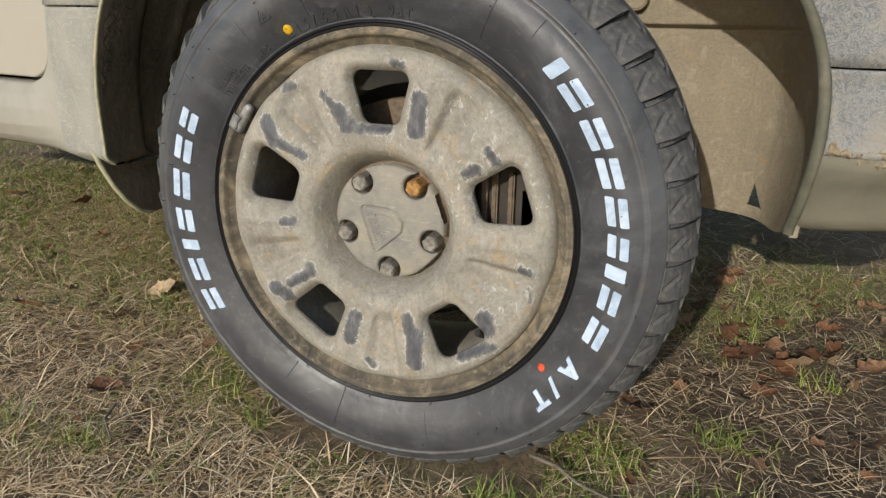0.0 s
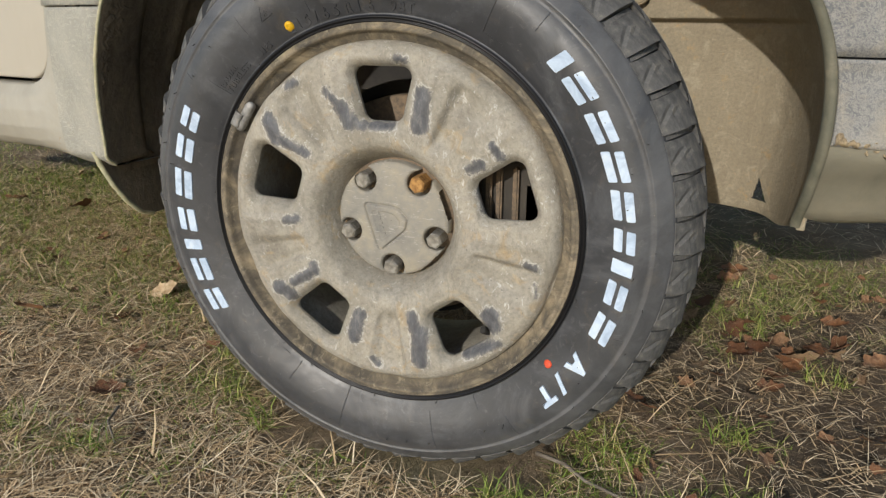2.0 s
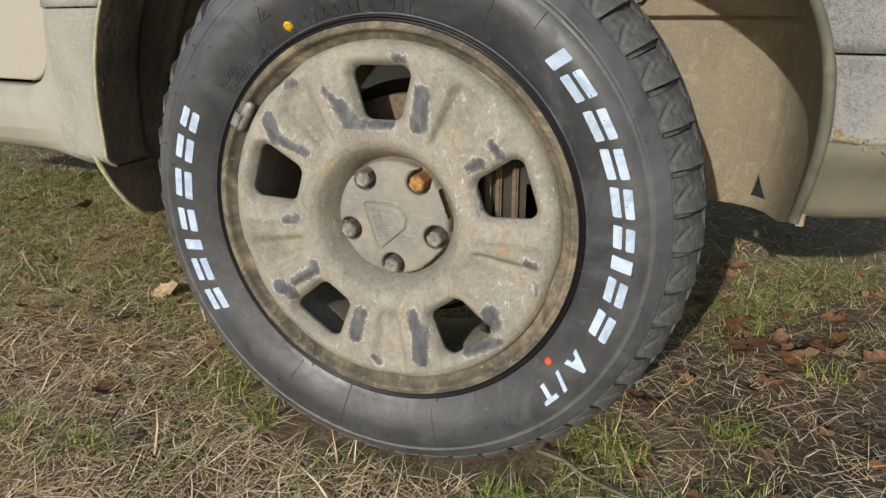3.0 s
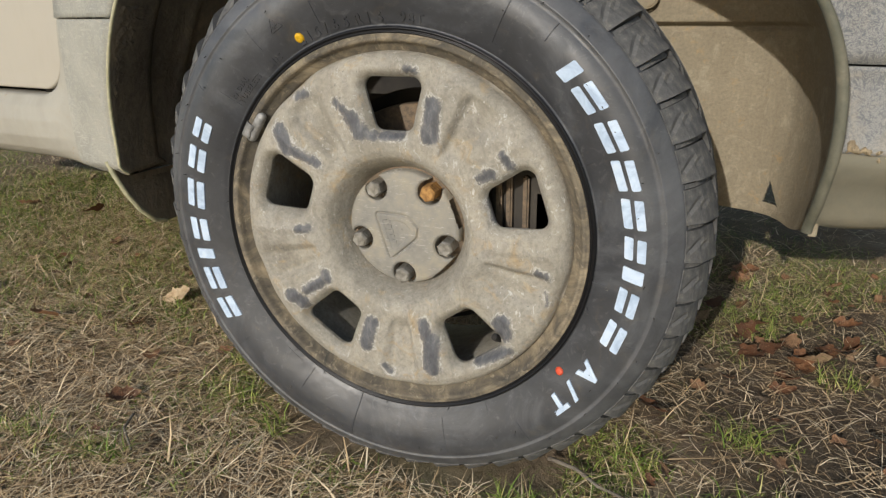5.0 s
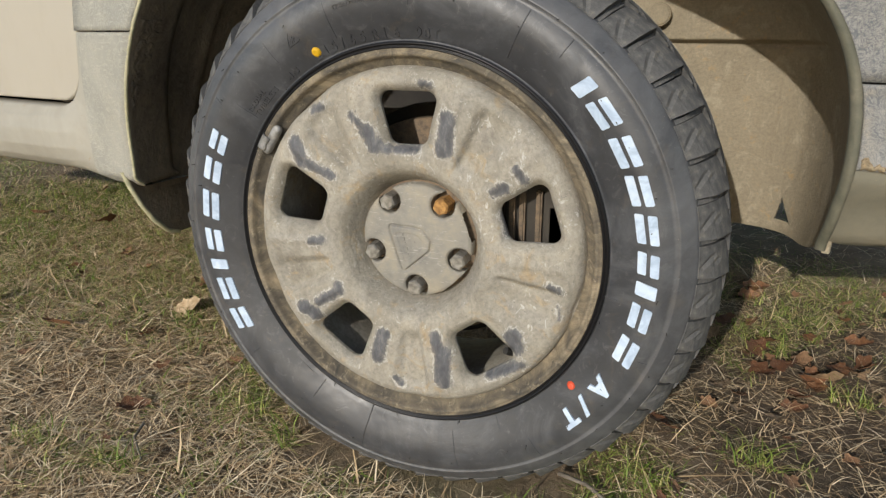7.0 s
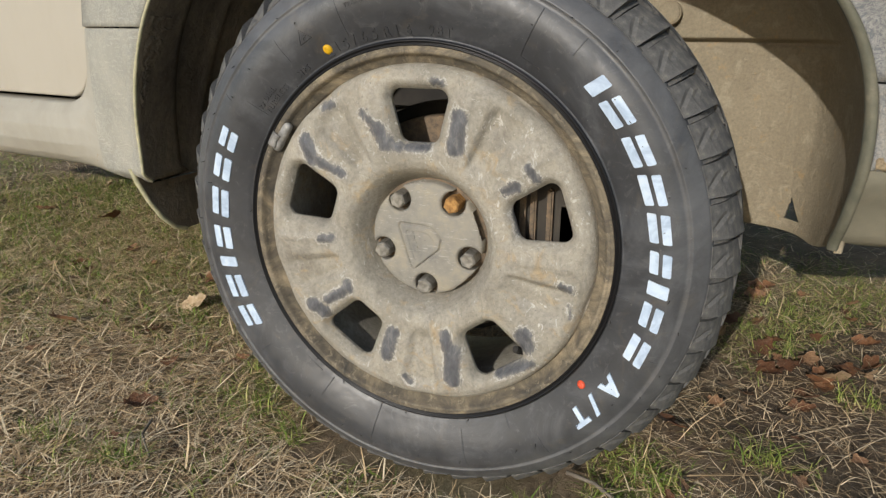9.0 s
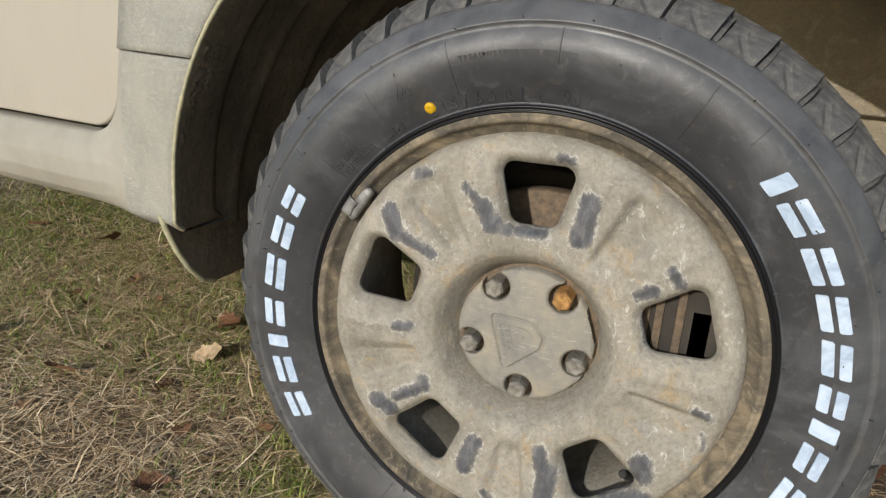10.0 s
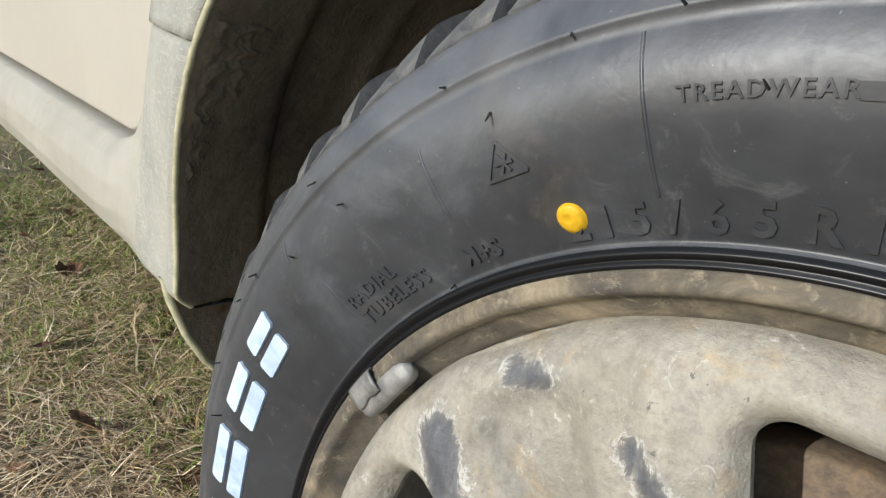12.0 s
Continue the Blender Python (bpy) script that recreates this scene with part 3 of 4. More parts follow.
def windows_sdf(x, z):
    best = np.full(np.shape(x), 1e9)
    for deg in WIN:
        a = radians(deg - 90)
        lx, lz = x * math.cos(a) + z * math.sin(a), -x * math.sin(a) + z * math.cos(a)
        best = np.minimum(best, poly_sdf(lx, lz, TRAP, 0.011))
    return best


FACE_R = [0.058, 0.068, 0.072, 0.076, 0.083, 0.089, 0.096, 0.108, 0.150, 0.176, 0.188, 0.195, 0.1995, 0.2022, 0.2030]
FACE_Y = [-0.0500, -0.0500, -0.0560, -0.0680, -0.0830, -0.0915, -0.0955, -0.0968, -0.0985, -0.0985, -0.0970, -0.0935, -0.0885, -0.0820, -0.0760]


def sheet_with_holes(name, radii, steps, sdf, height, wall, drop=None):
    """A round stamped sheet: polar grid, holes cut along sdf = 0, hole edges turned in by wall."""
    R, A = np.meshgrid(radii, np.linspace(0, 2 * math.pi, steps, endpoint=False), indexing="ij")
    X, Z = (R * np.cos(A)).ravel(), (R * np.sin(A)).ravel()
    d, e = sdf(X, Z), 1e-5
    idx = np.arange(len(X)).reshape(R.shape)
    nxt = np.roll(idx, -1, axis=1)
    quads = np.stack([idx[:-1], idx[1:], nxt[1:], nxt[:-1]], -1).reshape(-1, 4)
    quads = quads[(d[quads] > 0).any(1)]
    if drop:
        quads = quads[~drop(X[quads].mean(1), Z[quads].mean(1))]
    used = np.zeros(len(X), bool)
    used[quads.ravel()] = True
    snap = used & (d < 0)
    for _ in range(4):
        dd = sdf(X, Z)
        gx, gz = (sdf(X + e, Z) - dd) / e, (sdf(X, Z + e) - dd) / e
        gl = np.maximum(np.hypot(gx, gz), 0.2)
        X, Z = np.where(snap, X - dd * gx / gl, X), np.where(snap, Z - dd * gz / gl, Z)
    Y = height(X, Z)
    remap = -np.ones(len(X), int)
    remap[used] = np.arange(used.sum())
    verts = list(map(tuple, np.stack([X, Y, Z], -1)[used]))
    faces = [tuple(int(v) for v in remap[q]) for q in quads]
    count, way = {}, {}
    for q in quads:
        for i in range(4):
            a, b = int(q[i]), int(q[(i + 1) % 4])
            way[(min(a, b), max(a, b))] = (b, a)
            count[(min(a, b), max(a, b))] = count.get((min(a, b), max(a, b)), 0) + 1
    deep = {}
    for (a, b), c in count.items():
        if c == 1 and snap[a] and snap[b]:
            for v in (a, b):
                if v not in deep:
                    deep[v] = len(verts)
                    verts.append((X[v], Y[v] + wall, Z[v]))
            a, b = way[(a, b)]
            faces.append((int(remap[a]), int(remap[b]), deep[b], deep[a]))
    me = mesh_from(name, verts, faces)
    rim_verts = {int(remap[v]) for v in deep}
    for e in me.edges:
        e.use_edge_sharp = e.vertices[0] in rim_verts and e.vertices[1] in rim_verts
    return me


def ang_off(A, deg):
    return (A - radians(deg) + math.pi) % (2 * math.pi) - math.pi


def face_height(X, Z):
    R, A = np.hypot(X, Z), np.arctan2(Z, X)
    scallop = sum(np.exp(-(ang_off(A, 56 + 72 * k) / 0.11) ** 2) for k in range(5)) * smoothstep(0.17, 0.2, R)
    y = np.interp(R + 0.0030 * scallop, FACE_R, FACE_Y)
    band = smoothstep(0.100, 0.122, R) * (1 - smoothstep(0.172, 0.192, R))
    for k in range(5):
        t = ang_off(A, 54 + 72 * k) * R
        wide = 0.0105 + 0.16 * np.clip(R - 0.112, 0, 0.06)
        y = y + 0.0075 * (1 - smoothstep(0.45, 1.35, np.abs(t) / wide)) * band                       # dished spokes
        y = y + 0.0042 * np.exp(-((t - 0.9 * wide) / 0.0050) ** 2) * band                            # crease along one side of the dish
        for side in (-1, 1):
            t = ang_off(A, 90 + 72 * k + side * 20.0) * R
            y = y - 0.0026 * np.exp(-(t / 0.006) ** 2) * band                   # ridges beside the windows
    d = windows_sdf(X, Z)
    y = y + 0.0120 * np.clip(1 - d / 0.0125, 0, 1) ** 2.2                          # rolled window edges
    dents = [noise.noise((x * 40, z * 40, 3.3)) for x, z in zip(X, Z)]
    return y + 0.0011 * np.array(dents) * smoothstep(0.09, 0.11, R)


radii = np.concatenate([np.linspace(0.058, 0.110, 30)[:-1], np.linspace(0.110, 0.182, 62)[:-1], np.linspace(0.182, 0.203, 16)])
me = sheet_with_holes("steel_wheel", radii, 560, windows_sdf, face_height, 0.0045)
# rubbed patches as strokes: from x, z to x, z, half width
RUBBED_UPPER = [(-0.063, 0.148, -0.048, 0.134, 0.0036), (-0.045, 0.132, -0.036, 0.116, 0.0075), (-0.036, 0.115, -0.020, 0.112, 0.0036), (-0.139, 0.114, -0.131, 0.093, 0.0080), (-0.122, 0.091, -0.093, 0.078, 0.0045),
                (-0.113, 0.153, -0.102, 0.156, 0.0034), (-0.012, 0.1125, 0.012, 0.1135, 0.0034), (0.020, 0.184, 0.029, 0.183, 0.0028), (0.050, 0.148, 0.046, 0.116, 0.0088), (0.103, 0.074, 0.114, 0.079, 0.0048),
                (0.127, 0.100, 0.136, 0.087, 0.0028), (0.110, 0.048, 0.117, 0.026, 0.0028)]
RUBBED_LOWER = [(-0.143, -0.093, -0.128, -0.101, 0.0080), (-0.120, -0.083, -0.100, -0.070, 0.0055), (-0.094, -0.058, -0.091, -0.066, 0.0045), (-0.035, -0.116, -0.043, -0.145, 0.0080), (0.033, -0.108, 0.038, -0.125, 0.0060),
                (0.043, -0.128, 0.043, -0.165, 0.0095), (-0.126, -0.005, -0.112, -0.001, 0.0045), (-0.022, -0.172, -0.013, -0.182, 0.0018), (0.128, -0.092, 0.131, -0.105, 0.0095), (0.099, -0.149, 0.138, -0.127, 0.0045),
                (0.168, -0.028, 0.177, -0.031, 0.0036), (0.1775, -0.050, 0.1785, -0.063, 0.0009)]
V = np.array([w.co[:] for w in me.vertices])
wear = np.full(len(V), 0.03)
for x0, z0, x1, z1, half in RUBBED_UPPER + RUBBED_LOWER:
    ex, ez = x1 - x0, z1 - z0
    t = np.clip(((V[:, 0] - x0) * ex + (V[:, 2] - z0) * ez) / (ex * ex + ez * ez), 0, 1)
    gap = np.hypot(V[:, 0] - x0 - t * ex, V[:, 2] - z0 - t * ez) - half
    wear = np.maximum(wear, 1.0 * smoothstep(0.0080, -0.0060, gap))
me.attributes.new("wear", "FLOAT", "POINT").data.foreach_set("value", wear.astype(np.float32))
wheel = part("steel_wheel", me, M["steel"], car, "stamped steel wheel coated in dried beige mud with scuffed dark patches")
wheel.location = (0, 0, HUB)

rim = part("rim_flange", lathe([(0.2000, -0.060), (0.2020, -0.0790), (0.2040, -0.0805), (0.2085, -0.0850), (0.2110, -0.0880), (0.2122, -0.0925), (0.2140, -0.0945), (0.2165, -0.0940), (0.2180, -0.0925), (0.2192, -0.0935), (0.2203, -0.0925), (0.2200, -0.0840), (0.2180, -0.070)], 224), M["rim"], wheel, "muddy rolled rim flange")
barrel = part("rim_barrel", lathe([(0.2035, -0.078), (0.1985, -0.070), (0.1900, -0.058), (0.1870, -0.03), (0.1890, 0.02), (0.2000, 0.06), (0.2050, 0.10), (0.2150, 0.105)], 160), M["steel"], wheel, "dusty inside of the rim")

# hub cap with five bolt pockets
BOLTS = [-90.5 + 72 * k for k in range(5)]


def pockets_sdf(x, z):
    best = np.full(np.shape(x), 1e9)
    for deg in BOLTS:
        a = radians(deg)
        best = np.minimum(best, np.hypot(x - 0.0572 * math.cos(a), z - 0.0572 * math.sin(a)) - 0.0145)
    return best


def crescents(x, z):
    """Where the cap's edge has broken away."""
    r, a = np.hypot(x, z), np.arctan2(z, x)
    out = np.zeros(len(x), bool)
    for mid, half in ((19.0, 0.27), (-46.0, 0.26)):
        off = np.abs(ang_off(a, mid)) / half
        out |= (off < 1) & (r > 0.0690 - 0.0018 * (1 - off ** 4))
    return out


SHIELD = [(-0.034, 0.0165), (-0.0165, -0.0385), (0.019, -0.011), (0.0215, 0.002), (0.012, 0.0145), (-0.001, 0.0185)]


def cap_height(X, Z):
    R = np.hypot(X, Z)
    y = np.interp(R, [0, 0.03, 0.055, 0.0655, 0.0685, 0.0690], [-0.0745, -0.0742, -0.0728, -0.0712, -0.0690, -0.0500])
    s = poly_sdf(X, Z, SHIELD, 0.004)
    y = y + 0.0030 * np.exp(-(s / 0.0011) ** 2) - 0.0008 * (s < -0.001)
    s2 = poly_sdf(X * 1.55 + 0.004, Z * 1.55 + 0.002, SHIELD, 0.004)
    y = y + 0.0009 * (s2 < 0)
    d = pockets_sdf(X, Z)
    return y + 0.0025 * np.clip(1 - d / 0.003, 0, 1) ** 2


me = sheet_with_holes("hub_cap", np.concatenate([np.linspace(0.0005, 0.064, 74), [0.0655, 0.067, 0.068, 0.0685, 0.069]]), 300, pockets_sdf, cap_height, 0.019, crescents)
# added near-black ring: shade in the bolt pockets and edge gaps as colour
part("hub_seat", lathe([(0.030, -0.0515), (0.050, -0.0515), (0.0715, -0.0515), (0.0735, -0.0560)], 96), M["under"], wheel, "near-black ring standing in for shade behind the hub cap")
cap = part("hub_cap", me, M["cap"], wheel, "dull grey plastic hub cap with a shield-shaped emblem outline")
for i, h in enumerate((0.0085, 0.0025, -0.0035, -0.0095, -0.0155)):
    bm = bmesh.new()
    x0 = -0.0245 + 0.0018 * i + 0.004
    box(bm, x0, x0 + 0.0055, -0.0752, -0.0738, h - 0.0018, h + 0.0018)
    part("emblem_bar", bm, M["cap"], wheel)

for i, deg in enumerate(BOLTS):
    a = radians(deg)
    bm = bmesh.new()
    bmesh.ops.create_cone(bm, cap_ends=True, segments=6, radius1=0.0102, radius2=0.0098, depth=0.026, matrix=pose(0, -0.0645, 0, 90, 0, 0))
    top = [fa for fa in bm.faces if abs(fa.normal.y) > 0.9 and fa.calc_center_median().y < -0.07]
    bmesh.ops.inset_region(bm, faces=top, thickness=0.0020, depth=0.0020)
    ob = part("wheel_bolt", bm, M["bolt_rust" if i == 2 else "bolt"], wheel, "rust-orange hexagonal wheel bolt" if i == 2 else "dusty hexagonal wheel bolt")
    ob.matrix_basis = pose(0.05715 * math.cos(a), 0, 0.05715 * math.sin(a), 0, 13 + 31 * i, 0)

# clip-on balance weight


def weight_at(u, v):
    s, q = 2 * u - 1, v * 2 * math.pi
    swell = max(0.0, 1 - abs(s) ** 7) ** 0.5
    ca, sa = math.cos(q), math.sin(q)
    flat = (ca ** 4 + sa ** 4) ** -0.25          # squarish section
    a = radians(146.6) - s * 0.0200 / 0.209
    r = 0.2092 + (0.0052 * swell + 0.0002) * ca * flat
    y = -0.0905 - (0.0048 * swell + 0.0002) * sa * flat - 0.0006 * noise.noise((s * 5, q, 1.0))
    return (r * math.cos(a), y, r * math.sin(a))


part("balance_weight", grid_mesh(40, 20, weight_at), M["lead"], wheel, "grey lead balance weight clipped to the rim")


def clip_at(u, v):
    """A bent strap from the weight's face over the rim's edge."""
    a = radians(148.6) + (u - 0.5) * 0.0170 / 0.21
    bends = [(0.2092, -0.0950), (0.2094, -0.0972), (0.2135, -0.0974), (0.2165, -0.0972), (0.2196, -0.0966), (0.2206, -0.0950), (0.2206, -0.0920)]
    r, y = bends[round(v * 6)]
    r = r + (0.0010 if 0.3 < u < 0.7 and v < 0.2 else 0.0)
    return (r * math.cos(a), y, r * math.sin(a))


solid(part("weight_clip", grid_mesh(10, 6, clip_at), M["lead"], wheel, "steel clip of the balance weight"), 0.0012, 1)

# valve
bm = bmesh.new()
for r0, r1, d, off in ((0.0055, 0.0045, 0.018, 0.0), (0.0040, 0.0040, 0.012, 0.015), (0.0048, 0.0046, 0.008, 0.022)):
    bmesh.ops.create_cone(bm, cap_ends=True, segments=14, radius1=r0, radius2=r1, depth=d, matrix=Matrix.Translation((0, 0, off)))
valve = part("valve_stem", bm, M["black"], wheel, "black rubber valve stem")
valve.matrix_basis = look((0.128, -0.058, -0.135), (0.150, -0.03, -0.155))

# brake and suspension behind the wheel
disc = part("brake_disc", lathe([(0.03, -0.055), (0.074, -0.055), (0.078, -0.050), (0.078, -0.022), (0.082, -0.016), (0.136, -0.016), (0.138, -0.013), (0.138, 0.006), (0.136, 0.009), (0.05, 0.009)], 128), M["rust"], car, "rust-brown brake disc")
disc.location = (0, 0, HUB)
bm = bmesh.new()
for x0, x1, y0, y1, z0, z1 in ((0.100, 0.172, -0.044, -0.020, -0.075, 0.075), (0.100, 0.178, 0.012, 0.045, -0.07, 0.07), (0.150, 0.178, -0.044, 0.045, -0.05, 0.05)):
    box(bm, x0, x1, y0, y1, z0, z1)
bmesh.ops.bevel(bm, geom=bm.edges[:], offset=0.003, segments=2, affect="EDGES")
# caliper body takes the near-black colour, so its shade is painted in
caliper = part("brake_caliper", bm, M["under"], car, "dark brake caliper with muddy ribs")
caliper.location = (0, 0, HUB)
for x in (0.107, 0.119, 0.138):
    bm = bmesh.new()
    box(bm, x, x + 0.007, -0.052, -0.043, -0.068, 0.068)
    bmesh.ops.bevel(bm, geom=bm.edges[:], offset=0.002, segments=2, affect="EDGES")
    part("caliper_rib", bm, M["rust"], caliper)
shield = part("dust_shield", lathe([(0.04, 0.022), (0.148, 0.022), (0.152, 0.016), (0.154, 0.016), (0.150, 0.026), (0.04, 0.026)], 96), M["under"], car, "dark pressed brake dust shield")
shield.location = (0, 0, HUB)


def coil_at(u, v):
    turns = 5.5
    a, q = 2 * math.pi * turns * v, 2 * math.pi * u
    r = 0.062 + 0.0065 * math.cos(q)
    return (-0.02 + r * math.cos(a), 0.26 + r * math.sin(a), 0.52 + 0.34 * v + 0.0065 * math.sin(q))


part("coil_spring", grid_mesh(8, 160, coil_at, closed=True), M["under"], car, "dark coil spring")
bm = bmesh.new()
bmesh.ops.create_cone(bm, cap_ends=True, segments=20, radius1=0.028, radius2=0.028, depth=0.60, matrix=Matrix.Translation((-0.02, 0.26, 0.62)))
part("damper", bm, M["under"], car, "dark suspension strut")
bm = bmesh.new()
box(bm, -0.10, 0.10, 0.03, 0.60, 0.27, 0.32)
bmesh.ops.create_cone(bm, cap_ends=True, segments=20, radius1=0.045, radius2=0.045, depth=0.20, matrix=pose(0, 0.10, HUB, 90, 0, 0))
bmesh.ops.bevel(bm, geom=bm.edges[:], offset=0.008, segments=2, affect="EDGES")
part("control_arm", bm, M["under"], car, "dark suspension arm")


# ---- body panels round the arch ----
TOP = 0.795


def side(x):
    """How far the flank falls back behind the arch."""
    return 0.150 * max(0.0, -0.53 - x)


def arch_left(z):
    u = min(1.0, max(0.0, (z - 0.36) / 0.44))
    return -0.470 * (1 - 0.35 * u ** 1.5 - 0.65 * u ** 6) + 0.012 * float(smoothstep(0.42, 0.58, z))


def arch_right(z):
    u = min(1.0, max(0.0, (z - 0.43) / 0.37))
    return 0.431 * (1 - u ** 2.85) - 0.05 * max(0.0, 0.43 - z)


def lip_left(z):
    return -0.018 - 0.0365 * float(smoothstep(0.36, 0.58, z))


def lip_right(z):
    return -0.015 - 0.035 * float(smoothstep(0.345, 0.46, z))


def door_x(z):
    return -0.566 + 0.16 * (z - 0.571)


def flare_sheet(z0, z1, nz):
    """The moulding between the arch and the door: turned-in edge, rounded lip, gently hollow face."""
    prof = [(0.0, 0.0), (0.03, 1.0), (0.08, 1.0), (0.2, 1.0), (0.4, 1.0), (0.6, 1.0), (0.8, 1.0), (1.0, 1.0)]
    def at(u, v):
        z = z0 + (z1 - z0) * v
        k = round(u * (len(prof) - 1))
        s, _ = prof[k]
        xe, ye, xo = arch_left(z), lip_left(z), door_x(z) + 0.007
        w = 0.0015 * noise.noise((s * 3, z * 9, 0.2))
        if s <= 0:
            return (xe - 0.010 * min(1.0, -s * 4), ye + 0.004 + 0.075 * (-s) if s < 0 else ye + 0.004, z)
        y = ye + (0.004 - ye) * s ** 1.25 - 0.003 * math.exp(-((s - 0.06) / 0.05) ** 2)
        return (xe + (xo - xe) * s, y + w, z)
    return grid_mesh(len(prof) - 1, nz, at)


high = part("arch_moulding", flare_sheet(0.5715, TOP, 30), M["flare"], car, "grey grained plastic arch moulding under pale dust")
solid(high, 0.003)

# mud crust on the turned-in edge
rng = random.Random(11)


def crust_at(u, v):
    z = 0.585 - 0.12 * v
    n = noise.noise((u * 5, v * 14, 1.7)) + 0.5 * noise.noise((u * 11, v * 33, 2.9))
    wide = (0.042 + 0.018 * noise.noise((v * 11, 0.3, 4.0)) + 0.008 * noise.noise((v * 31, 0.8, 4.0))) * (1 - 0.7 * v ** 2)
    return (arch_left(z) + 0.001 - 0.003 * u + 0.0045 * min(1.0, 5 * min(u, 1 - u)) * (0.5 + 0.6 * n), lip_left(z) + 0.005 + wide * u, z)


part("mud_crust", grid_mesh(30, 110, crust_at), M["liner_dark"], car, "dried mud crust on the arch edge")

# door and the pillar edge beside it
def door_outline(gap):
    pts = []
    z_low = 0.4680 - gap
    rad = 0.058 + gap
    corner = (door_x(0.53) - rad + gap, z_low + rad)
    for k in range(14):
        pts.append((-2.05 + (corner[0] + 2.05) * k / 13, z_low))
    for k in range(1, 17):
        a = -math.pi / 2 + (math.pi / 2) * k / 16
        pts.append((corner[0] + rad * math.cos(a), corner[1] + rad * math.sin(a)))
    for k in range(1, 9):
        z = corner[1] + (0.95 - corner[1]) * k / 8
        pts.append((door_x(z) + gap + 0.16 * 0.0, z))
    return pts


bm = bmesh.new()
out = door_outline(0.0)
front = [bm.verts.new((x, 0.006 + side(x) + 0.03 * max(0.0, z - 0.47) ** 2, z)) for x, z in out + [(-2.05, 0.95)]]
back = [bm.verts.new((v.co.x, v.co.y + 0.035, v.co.z)) for v in front]
bm.faces.new(front)
n = len(front)
for i in range(n):
    bm.faces.new((front[i], back[i], back[(i + 1) % n], front[(i + 1) % n]))
door = edges_rounded(part("door", bm, M["paint"], car, "beige door dulled by an even film of dust"), 0.004, 3)

# sill and lower arch moulding: one flowing skin below and beside the door
SILL_Z = [0.340, 0.362, 0.368, 0.380, 0.400, 0.425, 0.445, 0.456, 0.470]
SILL_Y = [0.060, 0.010, -0.004, -0.016, -0.024, -0.024, -0.016, -0.007, 0.006]


def flank_y(x, z):
    sill_y = float(np.interp(z, SILL_Z, SILL_Y)) + side(x)
    xe, xo = arch_left(z), door_x(z) + 0.007
    s = min(1.0, max(0.0, (x - xe) / (xo - xe)))
    ye = lip_left(z)
    moulding = ye + (0.002 - ye) * s ** 1.25 - 0.003 * math.exp(-((s - 0.06) / 0.05) ** 2)
    moulding += 0.020 * float(smoothstep(0.372, 0.348, z)) ** 2
    k = float(smoothstep(-0.635, -0.535, x))
    return sill_y * (1 - k) + moulding * k + 0.0012 * noise.noise((x * 8, z * 14, 0.2))


GAP = 0.0075
Z_LOW, RAD = 0.4680 - GAP, 0.058 + GAP
XC = door_x(0.53) - 0.058


def flank_top(x):
    if x <= XC:
        return Z_LOW
    if x < XC + RAD:
        return Z_LOW + RAD - math.sqrt(max(0.0, RAD ** 2 - (x - XC) ** 2))
    edge = door_x(0.5695) + GAP
    return min(0.5695, Z_LOW + RAD + (0.5695 - Z_LOW - RAD) * (x - XC - RAD) / max(1e-4, edge - XC - RAD))


def flank_sheet(x0, x1, nx):
    def at(u, v):
        k = round(v * 44)
        x = x0 + (x1 - x0) * u
        if x1 > -0.5:
            x = x0 + (-0.36 - x0) * u
        z_b = 0.362 - 0.013 * float(smoothstep(-0.62, -0.49, x))
        if k > 42:                      # turned in at the door gap
            z = flank_top(x)
            return (min(x, arch_left(z)), flank_y(x, z) + 0.020 * (k - 42), z)
        if k < 2:                       # turned under
            return (min(x, arch_left(0.36)), flank_y(x, z_b) + 0.05 * (2 - k), z_b - 0.002 * (2 - k))
        z = z_b + (flank_top(x) - z_b) * (k - 2) / 40
        if x1 > -0.5:
            x = x0 + (arch_left(z) - x0) * u
        return (x, flank_y(x, z), z)
    return grid_mesh(nx, 44, at)


part("sill", flank_sheet(-2.05, -0.70, 60), M["sill"], car, "mud-splashed pale sill")
part("wing_corner", flank_sheet(-0.70, -0.556, 60), M["sill"], car, "mud-splashed lower wing corner beside the door")
part("arch_moulding", flank_sheet(-0.556, -0.40, 40), M["flare"], car, "grey grained plastic arch moulding under pale dust")


def return_at(u, v):
    z = 0.352 + (TOP - 0.352) * v
    return (arch_left(z) - 0.006 * u, lip_left(z) + 0.001 + 0.085 * u + 0.018 * float(smoothstep(0.372, 0.348, z)) ** 2, z)


# moulding's turned-in edge in the dark liner colour, which carries its shade
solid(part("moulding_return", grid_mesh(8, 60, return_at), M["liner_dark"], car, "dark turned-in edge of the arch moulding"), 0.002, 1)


def tube(points, radius, n=8):
    def at(u, v):
        k = min(int(v * (len(points) - 1)), len(points) - 2)
        f = v * (len(points) - 1) - k
        p = Vector(points[k]).lerp(Vector(points[k + 1]), f)
        d = (Vector(points[k + 1]) - Vector(points[k])).normalized()
        a = d.cross(Vector((0, 1, 0.3))).normalized()
        b = d.cross(a)
        q = 2 * math.pi * u
        r = radius * (1 + 0.25 * noise.noise((v * 60, u * 2, 3.0)))
        return tuple(p + a * r * math.cos(q) + b * r * math.sin(q))
    return grid_mesh(n, len(points) - 1, at, closed=True)


